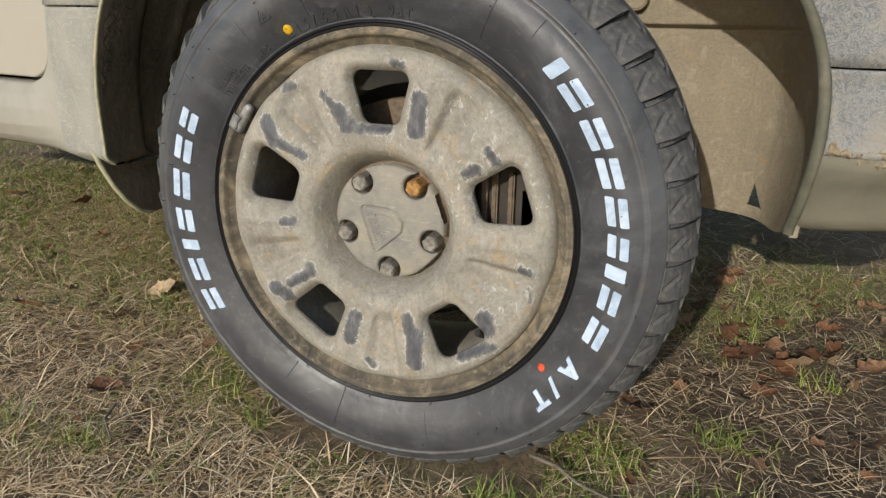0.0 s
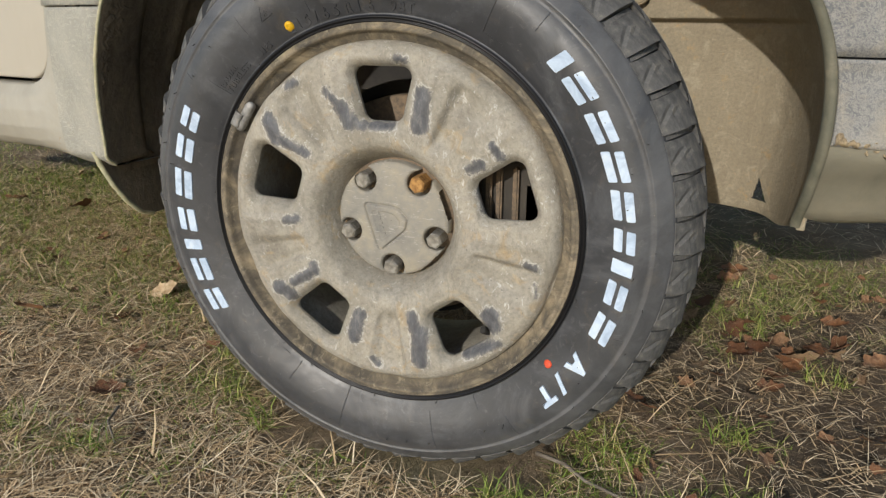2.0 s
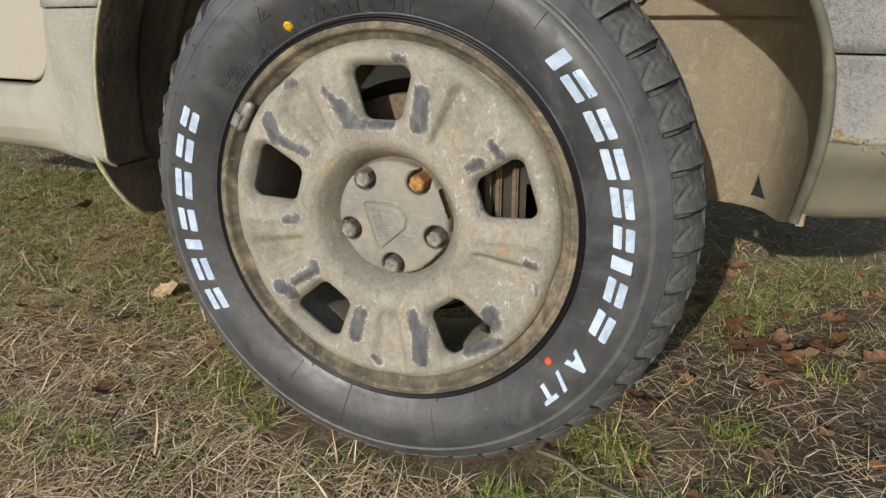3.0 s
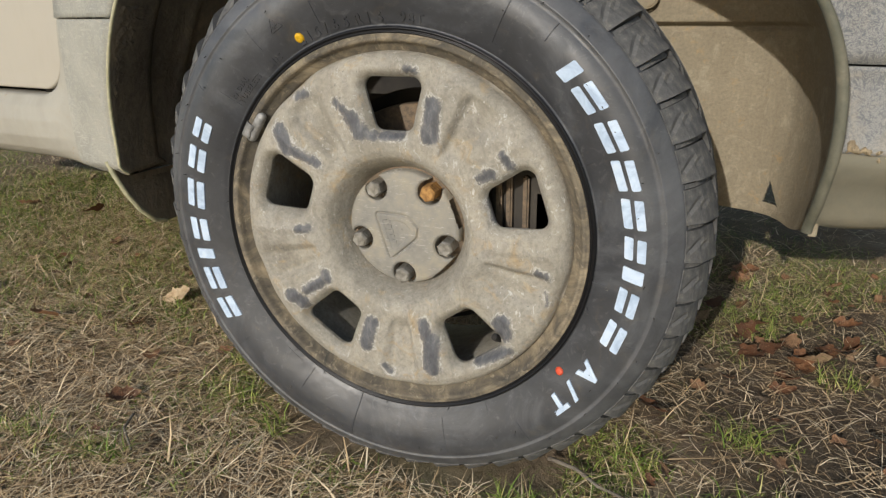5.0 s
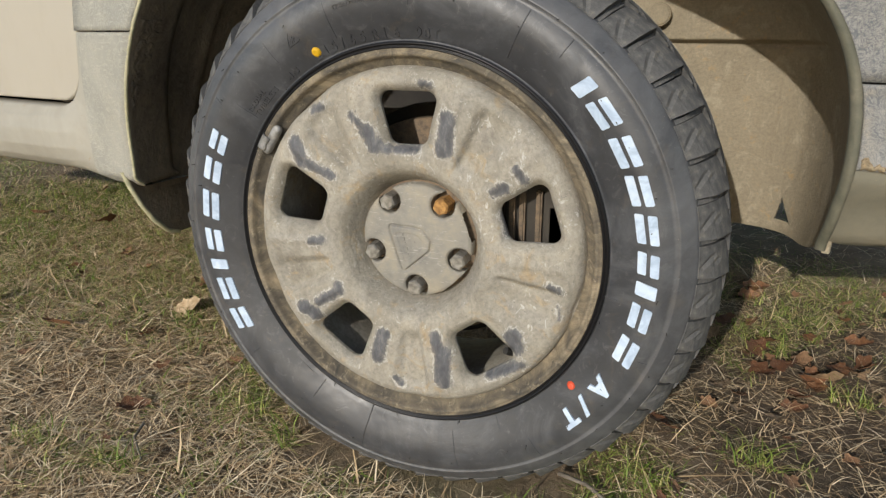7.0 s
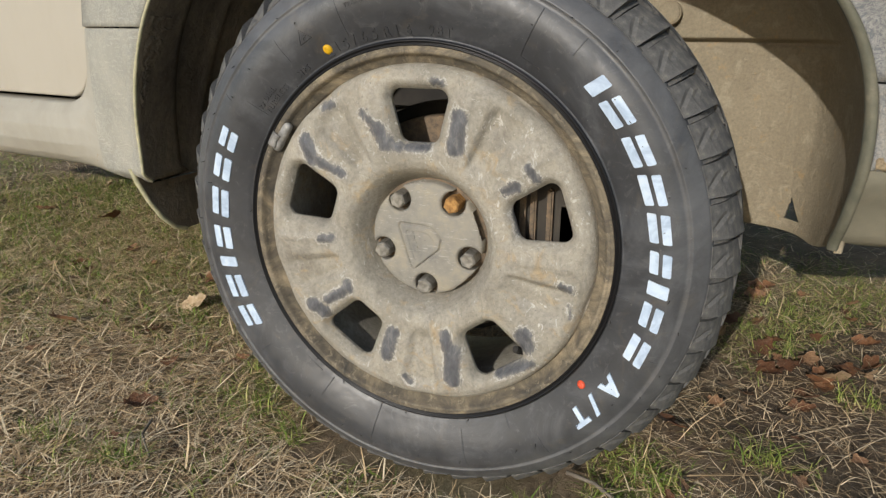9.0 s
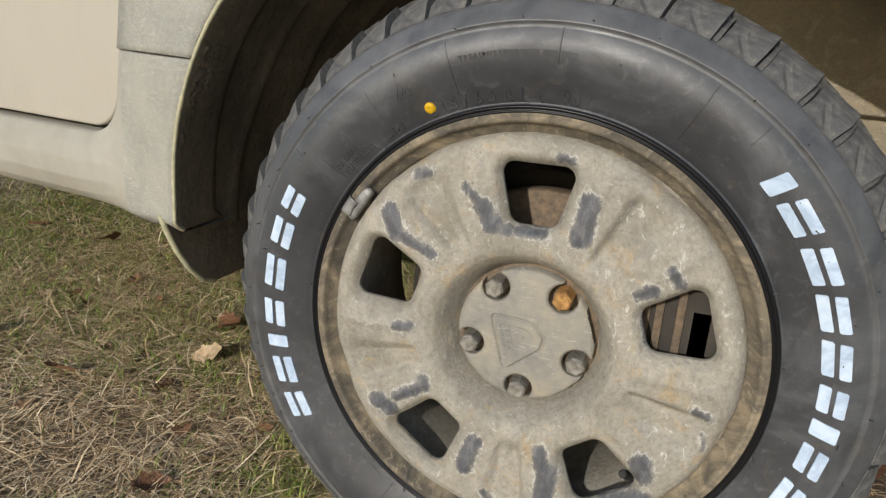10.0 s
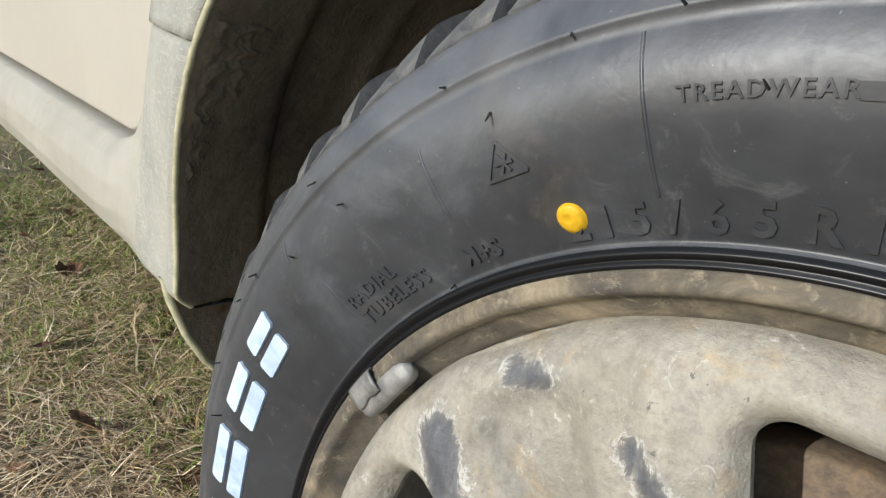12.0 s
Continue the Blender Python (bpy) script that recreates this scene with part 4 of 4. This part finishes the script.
# thin bead added along the arch; its pale colour paints the sunlit edge
part("moulding_edge", tube([(arch_left(z), lip_left(z) + 0.001 + 0.018 * float(smoothstep(0.372, 0.348, z)) ** 2, z) for z in np.linspace(0.352, TOP, 90)], 0.0026), M["edge"], car, "pale bead along the arch moulding, coloured as its sunlit edge")
# near-black pillar strip: shade inside the door gap, put in as colour
bm = bmesh.new()
box(bm, -0.66, -0.545, 0.048, 0.054, 0.44, 0.95)
part("pillar", bm, M["under"], car)

bm = bmesh.new()
flap = [(-0.012, 0.372), (-0.008, 0.352), (0.006, 0.318), (0.024, 0.288), (0.046, 0.266), (0.070, 0.258), (0.30, 0.252), (0.30, 0.362)]
ring = [[bm.verts.new((x + 0.012 * (0.36 - z) / 0.1, y, z)) for y, z in flap] for x in (-0.497, -0.490)]
bm.faces.new(ring[0])
bm.faces.new(list(reversed(ring[1])))
for i in range(len(flap)):
    j = (i + 1) % len(flap)
    bm.faces.new((ring[0][i], ring[1][i], ring[1][j], ring[0][j]))
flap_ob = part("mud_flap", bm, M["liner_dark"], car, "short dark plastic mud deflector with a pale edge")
# pale bead painting sunlight on the deflector's thickness
part("flap_edge", tube([(-0.4935 + 0.012 * (0.36 - z) / 0.1, y - 0.001, z) for y, z in flap[:6]], 0.0042), M["edge"], flap_ob)

# front moulding: rolled lip, panel above the seam, panel below it, chin
def zb(x):
    return 0.350 + 0.10 * max(0.0, x - 0.43) + 0.30 * max(0.0, x - 0.62)


def front_y(x, z):
    y = lip_right(z) - 0.010 * float(smoothstep(0.0, 0.05, x - arch_right(z)))
    y += 0.30 * max(0.0, x - 0.56) ** 2 + 1.6 * max(0.0, x - 0.62) ** 2
    y += 0.030 * float(smoothstep(0.45, 0.36, z)) ** 2
    return y


def lip_at(u, v):
    z = 0.350 + (TOP - 0.350) * v
    xe, ye = arch_right(z), lip_right(z)
    prof = [(0.012, 0.034), (0.007, 0.020), (0.002, 0.008), (0.000, 0.001), (0.001, -0.004), (0.004, -0.0075), (0.007, -0.008), (0.0100, -0.006), (0.0110, -0.001), (0.0110, 0.012)]
    k = round(u * (len(prof) - 1))
    dx, dy = prof[k]
    bottom = float(smoothstep(0.40, 0.352, z))
    return (xe + dx, ye + dy + 0.012 * bottom ** 2 + 0.0008 * noise.noise((k, z * 30, 2.0)), z)


part("arch_lip", grid_mesh(9, 70, lip_at), M["lip"], car, "rolled dusty lip of the front arch")


def panel(z0, z1, inset, nx=40, nz=20):
    def at(u, v):
        z = z0 + (z1 - z0) * v
        xe = arch_right(z) + 0.0105
        x = xe + (0.98 - xe) * u ** 1.5
        edge = min(u * 30, v * 6, (1 - v) * 6, 1.0)
        return (x, front_y(x, z) + inset * edge + 0.0012 * noise.noise((x * 25, z * 25, 7.0)), z)
    return grid_mesh(nx, nz, at)


solid(part("wing_panel", panel(0.5250, TOP, 0.001), M["flare_dark"], car, "dark grey grained plastic panel streaked with dust"), 0.003, 1)
solid(part("bumper_panel", panel(0.4440, 0.5232, 0.003), M["flare_dark"], car, "recessed dark grey bumper panel with wiped dust"), 0.003, 1)


def chin_at(u, v):
    prof = [(0.446, 0.0), (0.441, -0.004), (0.43, -0.006), (0.41, -0.004), (0.39, 0.0), (0.372, 0.006), (0.360, 0.014), (0.353, 0.026), (0.350, 0.05), (0.352, 0.10), (0.36, 0.24)]
    k = round(v * (len(prof) - 1))
    z, dy = prof[k]
    xe = arch_right(z) + (0.008 if k < 7 else 0.026)
    x = xe + (0.98 - xe) * u ** 1.5
    zz = z + (zb(x) - 0.35) * (1 if z < 0.43 else 0)
    return (x, front_y(x, max(z, 0.40)) + dy, zz)


part("bumper_chin", grid_mesh(50, 10, chin_at), M["chin"], car, "beige-dusted lower edge of the front bumper")


def ledge_mud(u, v):
    x = 0.444 + 0.22 * u
    n = noise.noise((x * 45, v * 3, 0.5)) + 0.6 * noise.noise((x * 130, v * 7, 2.5))
    a = math.pi * v
    n += 0.7 * noise.noise((x * 310, v * 9, 5.5))
    fat = max(0.0006, 0.0032 + 0.0062 * n) * (1 - u ** 6)
    return (x, front_y(x, 0.446) + 0.003 - 1.5 * fat * math.sin(a), 0.4445 + 1.35 * fat * math.cos(a) + 0.005 * u)


part("mud_crust", grid_mesh(260, 12, ledge_mud), M["mud"], car, "crumbly dried mud caught on the bumper ledge")

# arch liners
LINER = [(0.006, -0.035), (0.013, -0.01), (0.019, 0.04), (0.021, 0.10), (0.021, 0.16), (0.017, 0.20), (0.006, 0.232), (-0.016, 0.252), (-0.06, 0.268), (-0.12, 0.282), (-0.20, 0.294), (-0.32, 0.305)]
LS = np.linspace(0, 1, len(LINER)) ** 0.9

LD = np.linspace(0, 1, 240)
soft = np.ones(31) / 31


def eased(k):
    line = np.interp(LD, LS, [p[k] for p in LINER])
    for _ in range(2):
        line = np.convolve(np.pad(line, 15, mode="edge"), soft, mode="valid")
    return line


LX, LY = eased(0), eased(1)


def liner_right_at(u, v):
    dx, y = (float(np.interp(u, LD, line)) for line in (LX, LY))
    z_low = 0.346 - 0.048 * float(smoothstep(0.0, 0.20, y))
    z = z_low + (TOP + 0.01 - z_low) * v
    y = max(y, lip_right(z) + 0.012)
    step = 0.012 * float(smoothstep(0.550, 0.556, z)) + 0.004 * math.exp(-((z - 0.549) / 0.004) ** 2) * -1
    inside = float(smoothstep(0.10, 0.20, y))
    n = 0.002 * noise.noise((dx * 14 + y * 8, z * 8, 3.0))
    return (max(arch_right(z), 0.05) + dx - 0.3 * step * inside, y - step * inside + n, z)


v, f = grid_mesh(260, 380, liner_right_at)


def in_tear(p):
    h = (p[2] - 0.315) / 0.032
    return 0 < h < 1 and abs(p[0] - 0.424 + 0.003 * h) < 0.0085 * (1 - h)


f = [q for q in f if not (v[q[0]][1] > 0.18 and in_tear([sum(v[i][k] for i in q) / 4 for k in range(3)]))]
solid(part("arch_liner", (v, f), M["liner"], car, "plastic arch liner coated in light brown mud, with a small tear"), 0.003, 1)
bm = bmesh.new()
bmesh.ops.create_cone(bm, cap_ends=True, segments=28, radius1=0.017, radius2=0.015, depth=0.008)
bmesh.ops.bevel(bm, geom=[e for e in bm.edges], offset=0.002, segments=2, affect="EDGES")
clip = part("liner_clip", bm, M["liner"], car, "round muddy liner fastener")
clip.matrix_basis = look((0.235, 0.262, 0.588), (0.26, 1.0, 0.56))


def liner_left_at(u, v):
    y = 0.020 + 0.46 * u
    z = 0.335 + (TOP - 0.335) * v
    ribs = 0.006 * max(0.0, math.sin(y * 70)) ** 3
    return (arch_left(z) - 0.010 + ribs + 0.003 * noise.noise((y * 14, z * 5, 6.0)) + 0.03 * float(smoothstep(0.1, 0.5, y)), y, z)


part("arch_liner", grid_mesh(90, 60, liner_left_at), M["liner_dark"], car, "dusty dark arch liner with soft ribs, shade painted in")
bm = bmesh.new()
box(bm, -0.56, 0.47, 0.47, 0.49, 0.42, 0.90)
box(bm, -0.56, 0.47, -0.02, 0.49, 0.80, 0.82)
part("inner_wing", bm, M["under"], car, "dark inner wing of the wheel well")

# the rest of the body, closed and plain
def slab(outline, z0, z1):
    bm = bmesh.new()
    low, high = ([bm.verts.new((x, y, z)) for x, y in outline] for z in (z0, z1))
    bm.faces.new(high)
    bm.faces.new(list(reversed(low)))
    for i in range(len(outline)):
        k = (i + 1) % len(outline)
        bm.faces.new((low[i], low[k], high[k], high[i]))
    return bm


PLAN = [(-2.05, side(-2.05) + 0.012), (-0.57, 0.018), (-0.35, -0.044), (0.40, -0.050), (0.62, -0.040), (0.80, 0.06), (0.93, 0.20), (0.98, 0.34), (0.98, 1.66), (0.80, 1.72), (-2.05, 1.72)]
edges_rounded(part("bonnet", slab(PLAN, 0.94, 0.985), M["paint"], car, "plain dusty beige upper body"), 0.012, 3)
edges_rounded(part("wing_top", slab([(-0.556, 0.0), (-0.35, -0.046), (0.40, -0.052), (0.62, -0.042), (0.80, 0.058), (0.93, 0.198), (0.975, 0.34), (0.975, 0.38), (-0.556, 0.06)], TOP, 0.945), M["paint"], car, "dusty beige upper wing"), 0.01, 3)
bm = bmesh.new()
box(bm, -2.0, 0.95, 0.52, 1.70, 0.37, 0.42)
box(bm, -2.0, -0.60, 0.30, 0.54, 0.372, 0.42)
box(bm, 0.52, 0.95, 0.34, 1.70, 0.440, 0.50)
# added plain block that closes off bright ground behind the wheel windows
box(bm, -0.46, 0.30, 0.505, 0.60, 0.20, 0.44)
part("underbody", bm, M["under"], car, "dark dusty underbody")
for name, sheet in (("far_side", (-2.05, 0.98, 1.69, 1.72, 0.38, 0.945)), ("rear_wall", (-2.05, -2.01, 0.26, 1.69, 0.37, 0.945)), ("front_wall", (0.945, 0.975, 0.36, 1.69, 0.45, 0.945))):
    bm = bmesh.new()
    box(bm, *sheet)
    edges_rounded(part(name, bm, M["paint"], car), 0.01, 2)

# ---- ground ----
def ground_z(x, y):
    far = math.hypot(x, y)
    z = 0.012 * noise.noise((x * 1.7, y * 1.7, 0.0)) + 0.006 * noise.noise((x * 6, y * 6, 2.0)) + 0.003 * noise.noise((x * 19, y * 19, 4.0))
    flat = math.exp(-((x / 0.25) ** 2 + (y / 0.18) ** 2))
    z = z * (1 - flat) - 0.004 * flat
    return z * min(1.0, 8.0 / (far + 1e-6)) + 0.070 * max(0.0, -x - 0.15) / (1 + max(0.0, -x - 0.15))


def spread(n, near, far):
    t = np.linspace(-1, 1, n)
    return np.sign(t) * (near * np.abs(t) + (far - near) * np.abs(t) ** 9)


gx, gy = spread(260, 3.0, 1500), spread(260, 3.0, 1500)
verts = [(x, y + 0.4, ground_z(x, y + 0.4)) for y in gy for x in gx]
faces = [(j * 260 + i, j * 260 + i + 1, (j + 1) * 260 + i + 1, (j + 1) * 260 + i) for j in range(259) for i in range(259)]
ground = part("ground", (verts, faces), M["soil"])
tagged(ground, "trodden soil with thin dry thatch and moss", "ground", kind="structure")


def blades(name, count, region, length, width, rise, seed, material, clump=0.0):
    """Many thin blades, each a bent tapering strip of three pieces."""
    r = np.random.RandomState(seed)
    x0, x1, y0, y1 = region
    roots = []
    while len(roots) < count:
        x, y = r.uniform(x0, x1) + r.normal(0, 0.07 * (x1 - x0)), r.uniform(y0, y1) + r.normal(0, 0.07 * (y1 - y0))
        if abs(x) < 0.20 and abs(y) < 0.10:
            continue
        if clump:
            d = noise.noise((x * 2.3, y * 2.3, seed)) + 0.6 * noise.noise((x * 7, y * 7, seed + 3.0))
            if d < clump + r.uniform(-0.2, 0.2):
                continue
        roots.append((x, y, ground_z(x, y)))
    p = np.array(roots)
    p[:, 2] += r.uniform(-0.003, 0.006, count)
    long, az, up = length * r.uniform(0.3, 1.4, count), r.uniform(0, 2 * math.pi, count), rise * r.uniform(0.1, 1.5, count)
    bend, w = r.uniform(-0.8, 0.8, count), width * r.uniform(0.5, 1.5, count)
    verts = np.empty((count, 8, 3))
    for k in range(4):
        across = np.stack([-np.sin(az), np.cos(az), r.uniform(-0.4, 0.4, count)], 1) * (w * (1 - 0.28 * k) / 2)[:, None]
        verts[:, 2 * k], verts[:, 2 * k + 1] = p - across, p + across
        tilt = up * (1 - 0.45 * k)
        p = p + np.stack([np.cos(az) * np.cos(tilt), np.sin(az) * np.cos(tilt), np.sin(tilt)], 1) * (long / 3)[:, None]
        az = az + bend * 0.35
    faces = (np.arange(count) * 8)[:, None, None] + np.array([(0, 1, 3, 2), (2, 3, 5, 4), (4, 5, 7, 6)])
    return part(name, mesh_from(name, verts.reshape(-1, 3).tolist(), faces.reshape(-1, 4).tolist(), smooth=False), material)


LEFT, RIGHT, FAR_L, FAR_R, UNDER = (-1.3, 0.15, -0.45, 0.75), (0.1, 1.0, -0.25, 1.0), (-3.2, -0.4, 0.1, 2.2), (0.2, 2.2, 0.7, 3.2), (-1.9, -0.45, 0.12, 1.05)
STRAW = "matted dry straw-coloured grass lying on the soil"
for seed, count, region, length, width, rise in ((1, 42000, LEFT, 0.050, 0.0016, 0.28), (11, 3500, LEFT, 0.085, 0.0022, 0.40), (2, 11000, RIGHT, 0.045, 0.0011, 0.28), (12, 700, RIGHT, 0.080, 0.0014, 0.40),
                                                 (13, 9000, UNDER, 0.055, 0.0020, 0.35), (3, 14000, FAR_L, 0.060, 0.0022, 0.35), (4, 11000, FAR_R, 0.060, 0.0022, 0.35)):
    tagged(blades("dry_grass", count, region, length, width, rise, seed, M["straw"]), STRAW, "dry grass", kind="stuff")
GREEN = "short sparse green grass in patches"
for seed, count, region, length, width, clump in ((5, 15000, LEFT, 0.026, 0.0016, 0.12), (6, 12000, RIGHT, 0.026, 0.0016, 0.10), (7, 24000, FAR_L, 0.030, 0.0022, -0.02), (8, 2500, FAR_R, 0.034, 0.0024, 0.12),
                                                  (9, 26000, UNDER, 0.028, 0.0021, 0.0)):
    tagged(blades("green_grass", count, region, length, width, 0.80, seed, M["grass"], clump), GREEN, "grass", kind="stuff")
TUFTS = [(-0.21, -0.065), (0.15, -0.105), (-0.39, -0.20), (0.29, 0.01), (-0.36, 0.08), (-0.60, 0.18), (-1.0, 0.28), (0.47, 0.46), (0.58, 0.33), (0.42, 0.10), (-0.55, -0.20), (-0.80, 0.30), (-0.30, -0.02)]
for i, (x, y) in enumerate(TUFTS):
    ob = blades("grass_tuft", 75, (x - 0.030, x + 0.030, y - 0.020, y + 0.020), 0.042, 0.0019, 1.0, 40 + i, M["grass"])
    tagged(ob, "small upright tuft of fresh green grass", "grass", kind="stuff")

# ---- fallen leaves and twigs ----
def leaf_mesh(seed):
    """A lobed, curled oak leaf with a stalk."""
    r = random.Random(seed)
    n, L = 15, 0.075
    rows = []
    for k in range(n):
        t = k / (n - 1)
        lobes = 0.74 + 0.26 * math.sin(t * 17 + seed + r.uniform(-0.9, 0.9))
        w = L * 0.36 * math.sin(math.pi * min(1.0, t * 0.92 + 0.06)) ** 0.8 * lobes + 0.0012
        rows.append((t * L, w))
    curl, twist, fold = r.uniform(4, 15), r.uniform(-9, 9), r.uniform(0.1, 0.55)
    verts, faces = [], []
    for x, w in rows:
        for s in (-1, -0.5, 0, 0.5, 1):
            y = s * w
            z = fold * abs(y) + curl * (x - L / 2) ** 2 + twist * x * y * 2 + 0.006 * noise.noise((x * 75, y * 75, seed))
            verts.append((x - L / 2, y, z))
    for k in range(n - 1):
        for c in range(4):
            faces.append((k * 5 + c, k * 5 + c + 1, k * 5 + 6 + c, k * 5 + 5 + c))
    b = len(verts)
    for k in range(4):
        x = -L / 2 - 0.006 * k
        verts += [(x, -0.0008, curl * L * L / 4 + 0.001 * k), (x, 0.0008, curl * L * L / 4 + 0.001 * k)]
    for k in range(3):
        faces.append((b + 2 * k, b + 2 * k + 1, b + 2 * k + 3, b + 2 * k + 2))
    me = mesh_from("fallen_leaf", verts, faces)
    zmin = min(v.co.z for v in me.vertices)
    for vv in me.vertices:
        vv.co.z -= zmin
    me.materials.append(M["leaf"])
    return me


LEAF_KINDS = [leaf_mesh(s) for s in (3, 8, 14, 21, 34)]
LEAVES = [(-0.47, -0.09, 0), (0.54, 0.36, 0), (0.50, 0.31, 20), (0.30, 0.14, 0), (0.37, 0.48, 15), (0.45, 0.73, 20), (0.45, 0.45, 0), (0.49, 0.27, 0), (0.38, 0.29, 0), (0.60, 0.41, 0), (0.67, 0.41, 0),
          (-1.24, 0.61, 0), (-0.99, 0.43, 10), (-1.70, 0.93, 0), (-1.56, 0.92, 0), (-1.03, 0.31, 0), (-0.78, 0.05, 0), (0.63, 0.55, 0), (0.46, 0.06, 0), (0.61, 0.16, 0), (0.45, 0.57, 30),
          (-1.01, 0.10, 0), (-2.05, 0.48, 0), (-1.94, 0.53, 20), (-1.28, 0.24, 0), (-1.50, 0.62, 0)]
HEAP = [(0.49, 0.39, 25), (0.53, 0.36, 8), (0.57, 0.41, 18), (0.62, 0.44, 0), (0.47, 0.50, 15), (0.39, 0.55, 30), (0.47, 0.80, 40), (0.45, 0.36, 12), (0.51, 0.42, 34), (-0.62, 0.10, 0), (-0.66, 0.33, 20), (-0.70, 0.36, 5)]
LEAVES += HEAP
WHOLE = len(LEAVES)
rng = random.Random(21)
LEAVES += [(rng.uniform(-1.1, -0.25), rng.uniform(-0.35, 0.5), rng.choice((0, 15, 30))) for _ in range(22)]
LEAVES += [(rng.uniform(-1.7, -0.5), rng.uniform(0.2, 0.95), rng.choice((0, 15, 30))) for _ in range(24)]
LEAVES += [(rng.uniform(0.24, 0.85), rng.uniform(-0.10, 0.90), rng.choice((0, 15, 30))) for _ in range(64)]
for i, (x, y, tip) in enumerate(LEAVES):
    ob = new("fallen_leaf", LEAF_KINDS[i % 5])
    s = rng.uniform(0.5, 0.85)
    if i >= WHOLE:
        s *= 0.5
    ob.matrix_basis = pose(x, y, ground_z(x, y) + 0.008, tip + rng.uniform(-10, 10), rng.uniform(-12, 12), rng.uniform(0, 360)) @ Matrix.Diagonal((s, s, s, 1))
    tagged(ob, "small brown fragment of a dead leaf" if i >= WHOLE else "curled brown oak leaf lying on dry grass", "leaf", "fallen leaves")


pale = leaf_mesh(8)
pale.materials.clear()
pale.materials.append(M["pale_leaf"])
ob = new("fallen_leaf", pale)
ob.matrix_basis = pose(-0.619, 0.223, ground_z(-0.619, 0.223) + 0.016, 60, -20, 25) @ Matrix.Diagonal((0.75, 0.75, 0.75, 1))
tagged(ob, "pale curled leaf standing on edge in the grass", "leaf", "fallen leaves")


def twig(points, radius):
    def at(u, v):
        f = v * (len(points) - 1)
        k = min(int(f), len(points) - 2)
        p = Vector(points[k]).lerp(Vector(points[k + 1]), f - k)
        d = (Vector(points[k + 1]) - Vector(points[k])).normalized()
        side, up = d.cross(Vector((0, 0, 1))).normalized(), Vector((0, 0, 1))
        a = 2 * math.pi * u
        rr = radius * (1 - 0.4 * v) * (1 + 0.2 * noise.noise((v * 30, u * 3, 1.0)))
        return tuple(p + side * rr * math.cos(a) + up * rr * math.sin(a))
    return grid_mesh(8, 24, at, closed=True)


ob = part("twig", twig([(0.176, -0.018, 0.012), (0.215, -0.034, 0.016), (0.245, -0.054, 0.012), (0.32, -0.080, 0.010)], 0.0030), M["twig"])
tagged(ob, "thin grey dry twig lying on grass beside the tyre", "twig")
ob = part("twig", twig([(-0.42, -0.12, 0.022), (-0.40, -0.16, 0.026), (-0.36, -0.19, 0.020)], 0.0022), M["twig"])
tagged(ob, "short pale broken twig lying on grass", "twig")
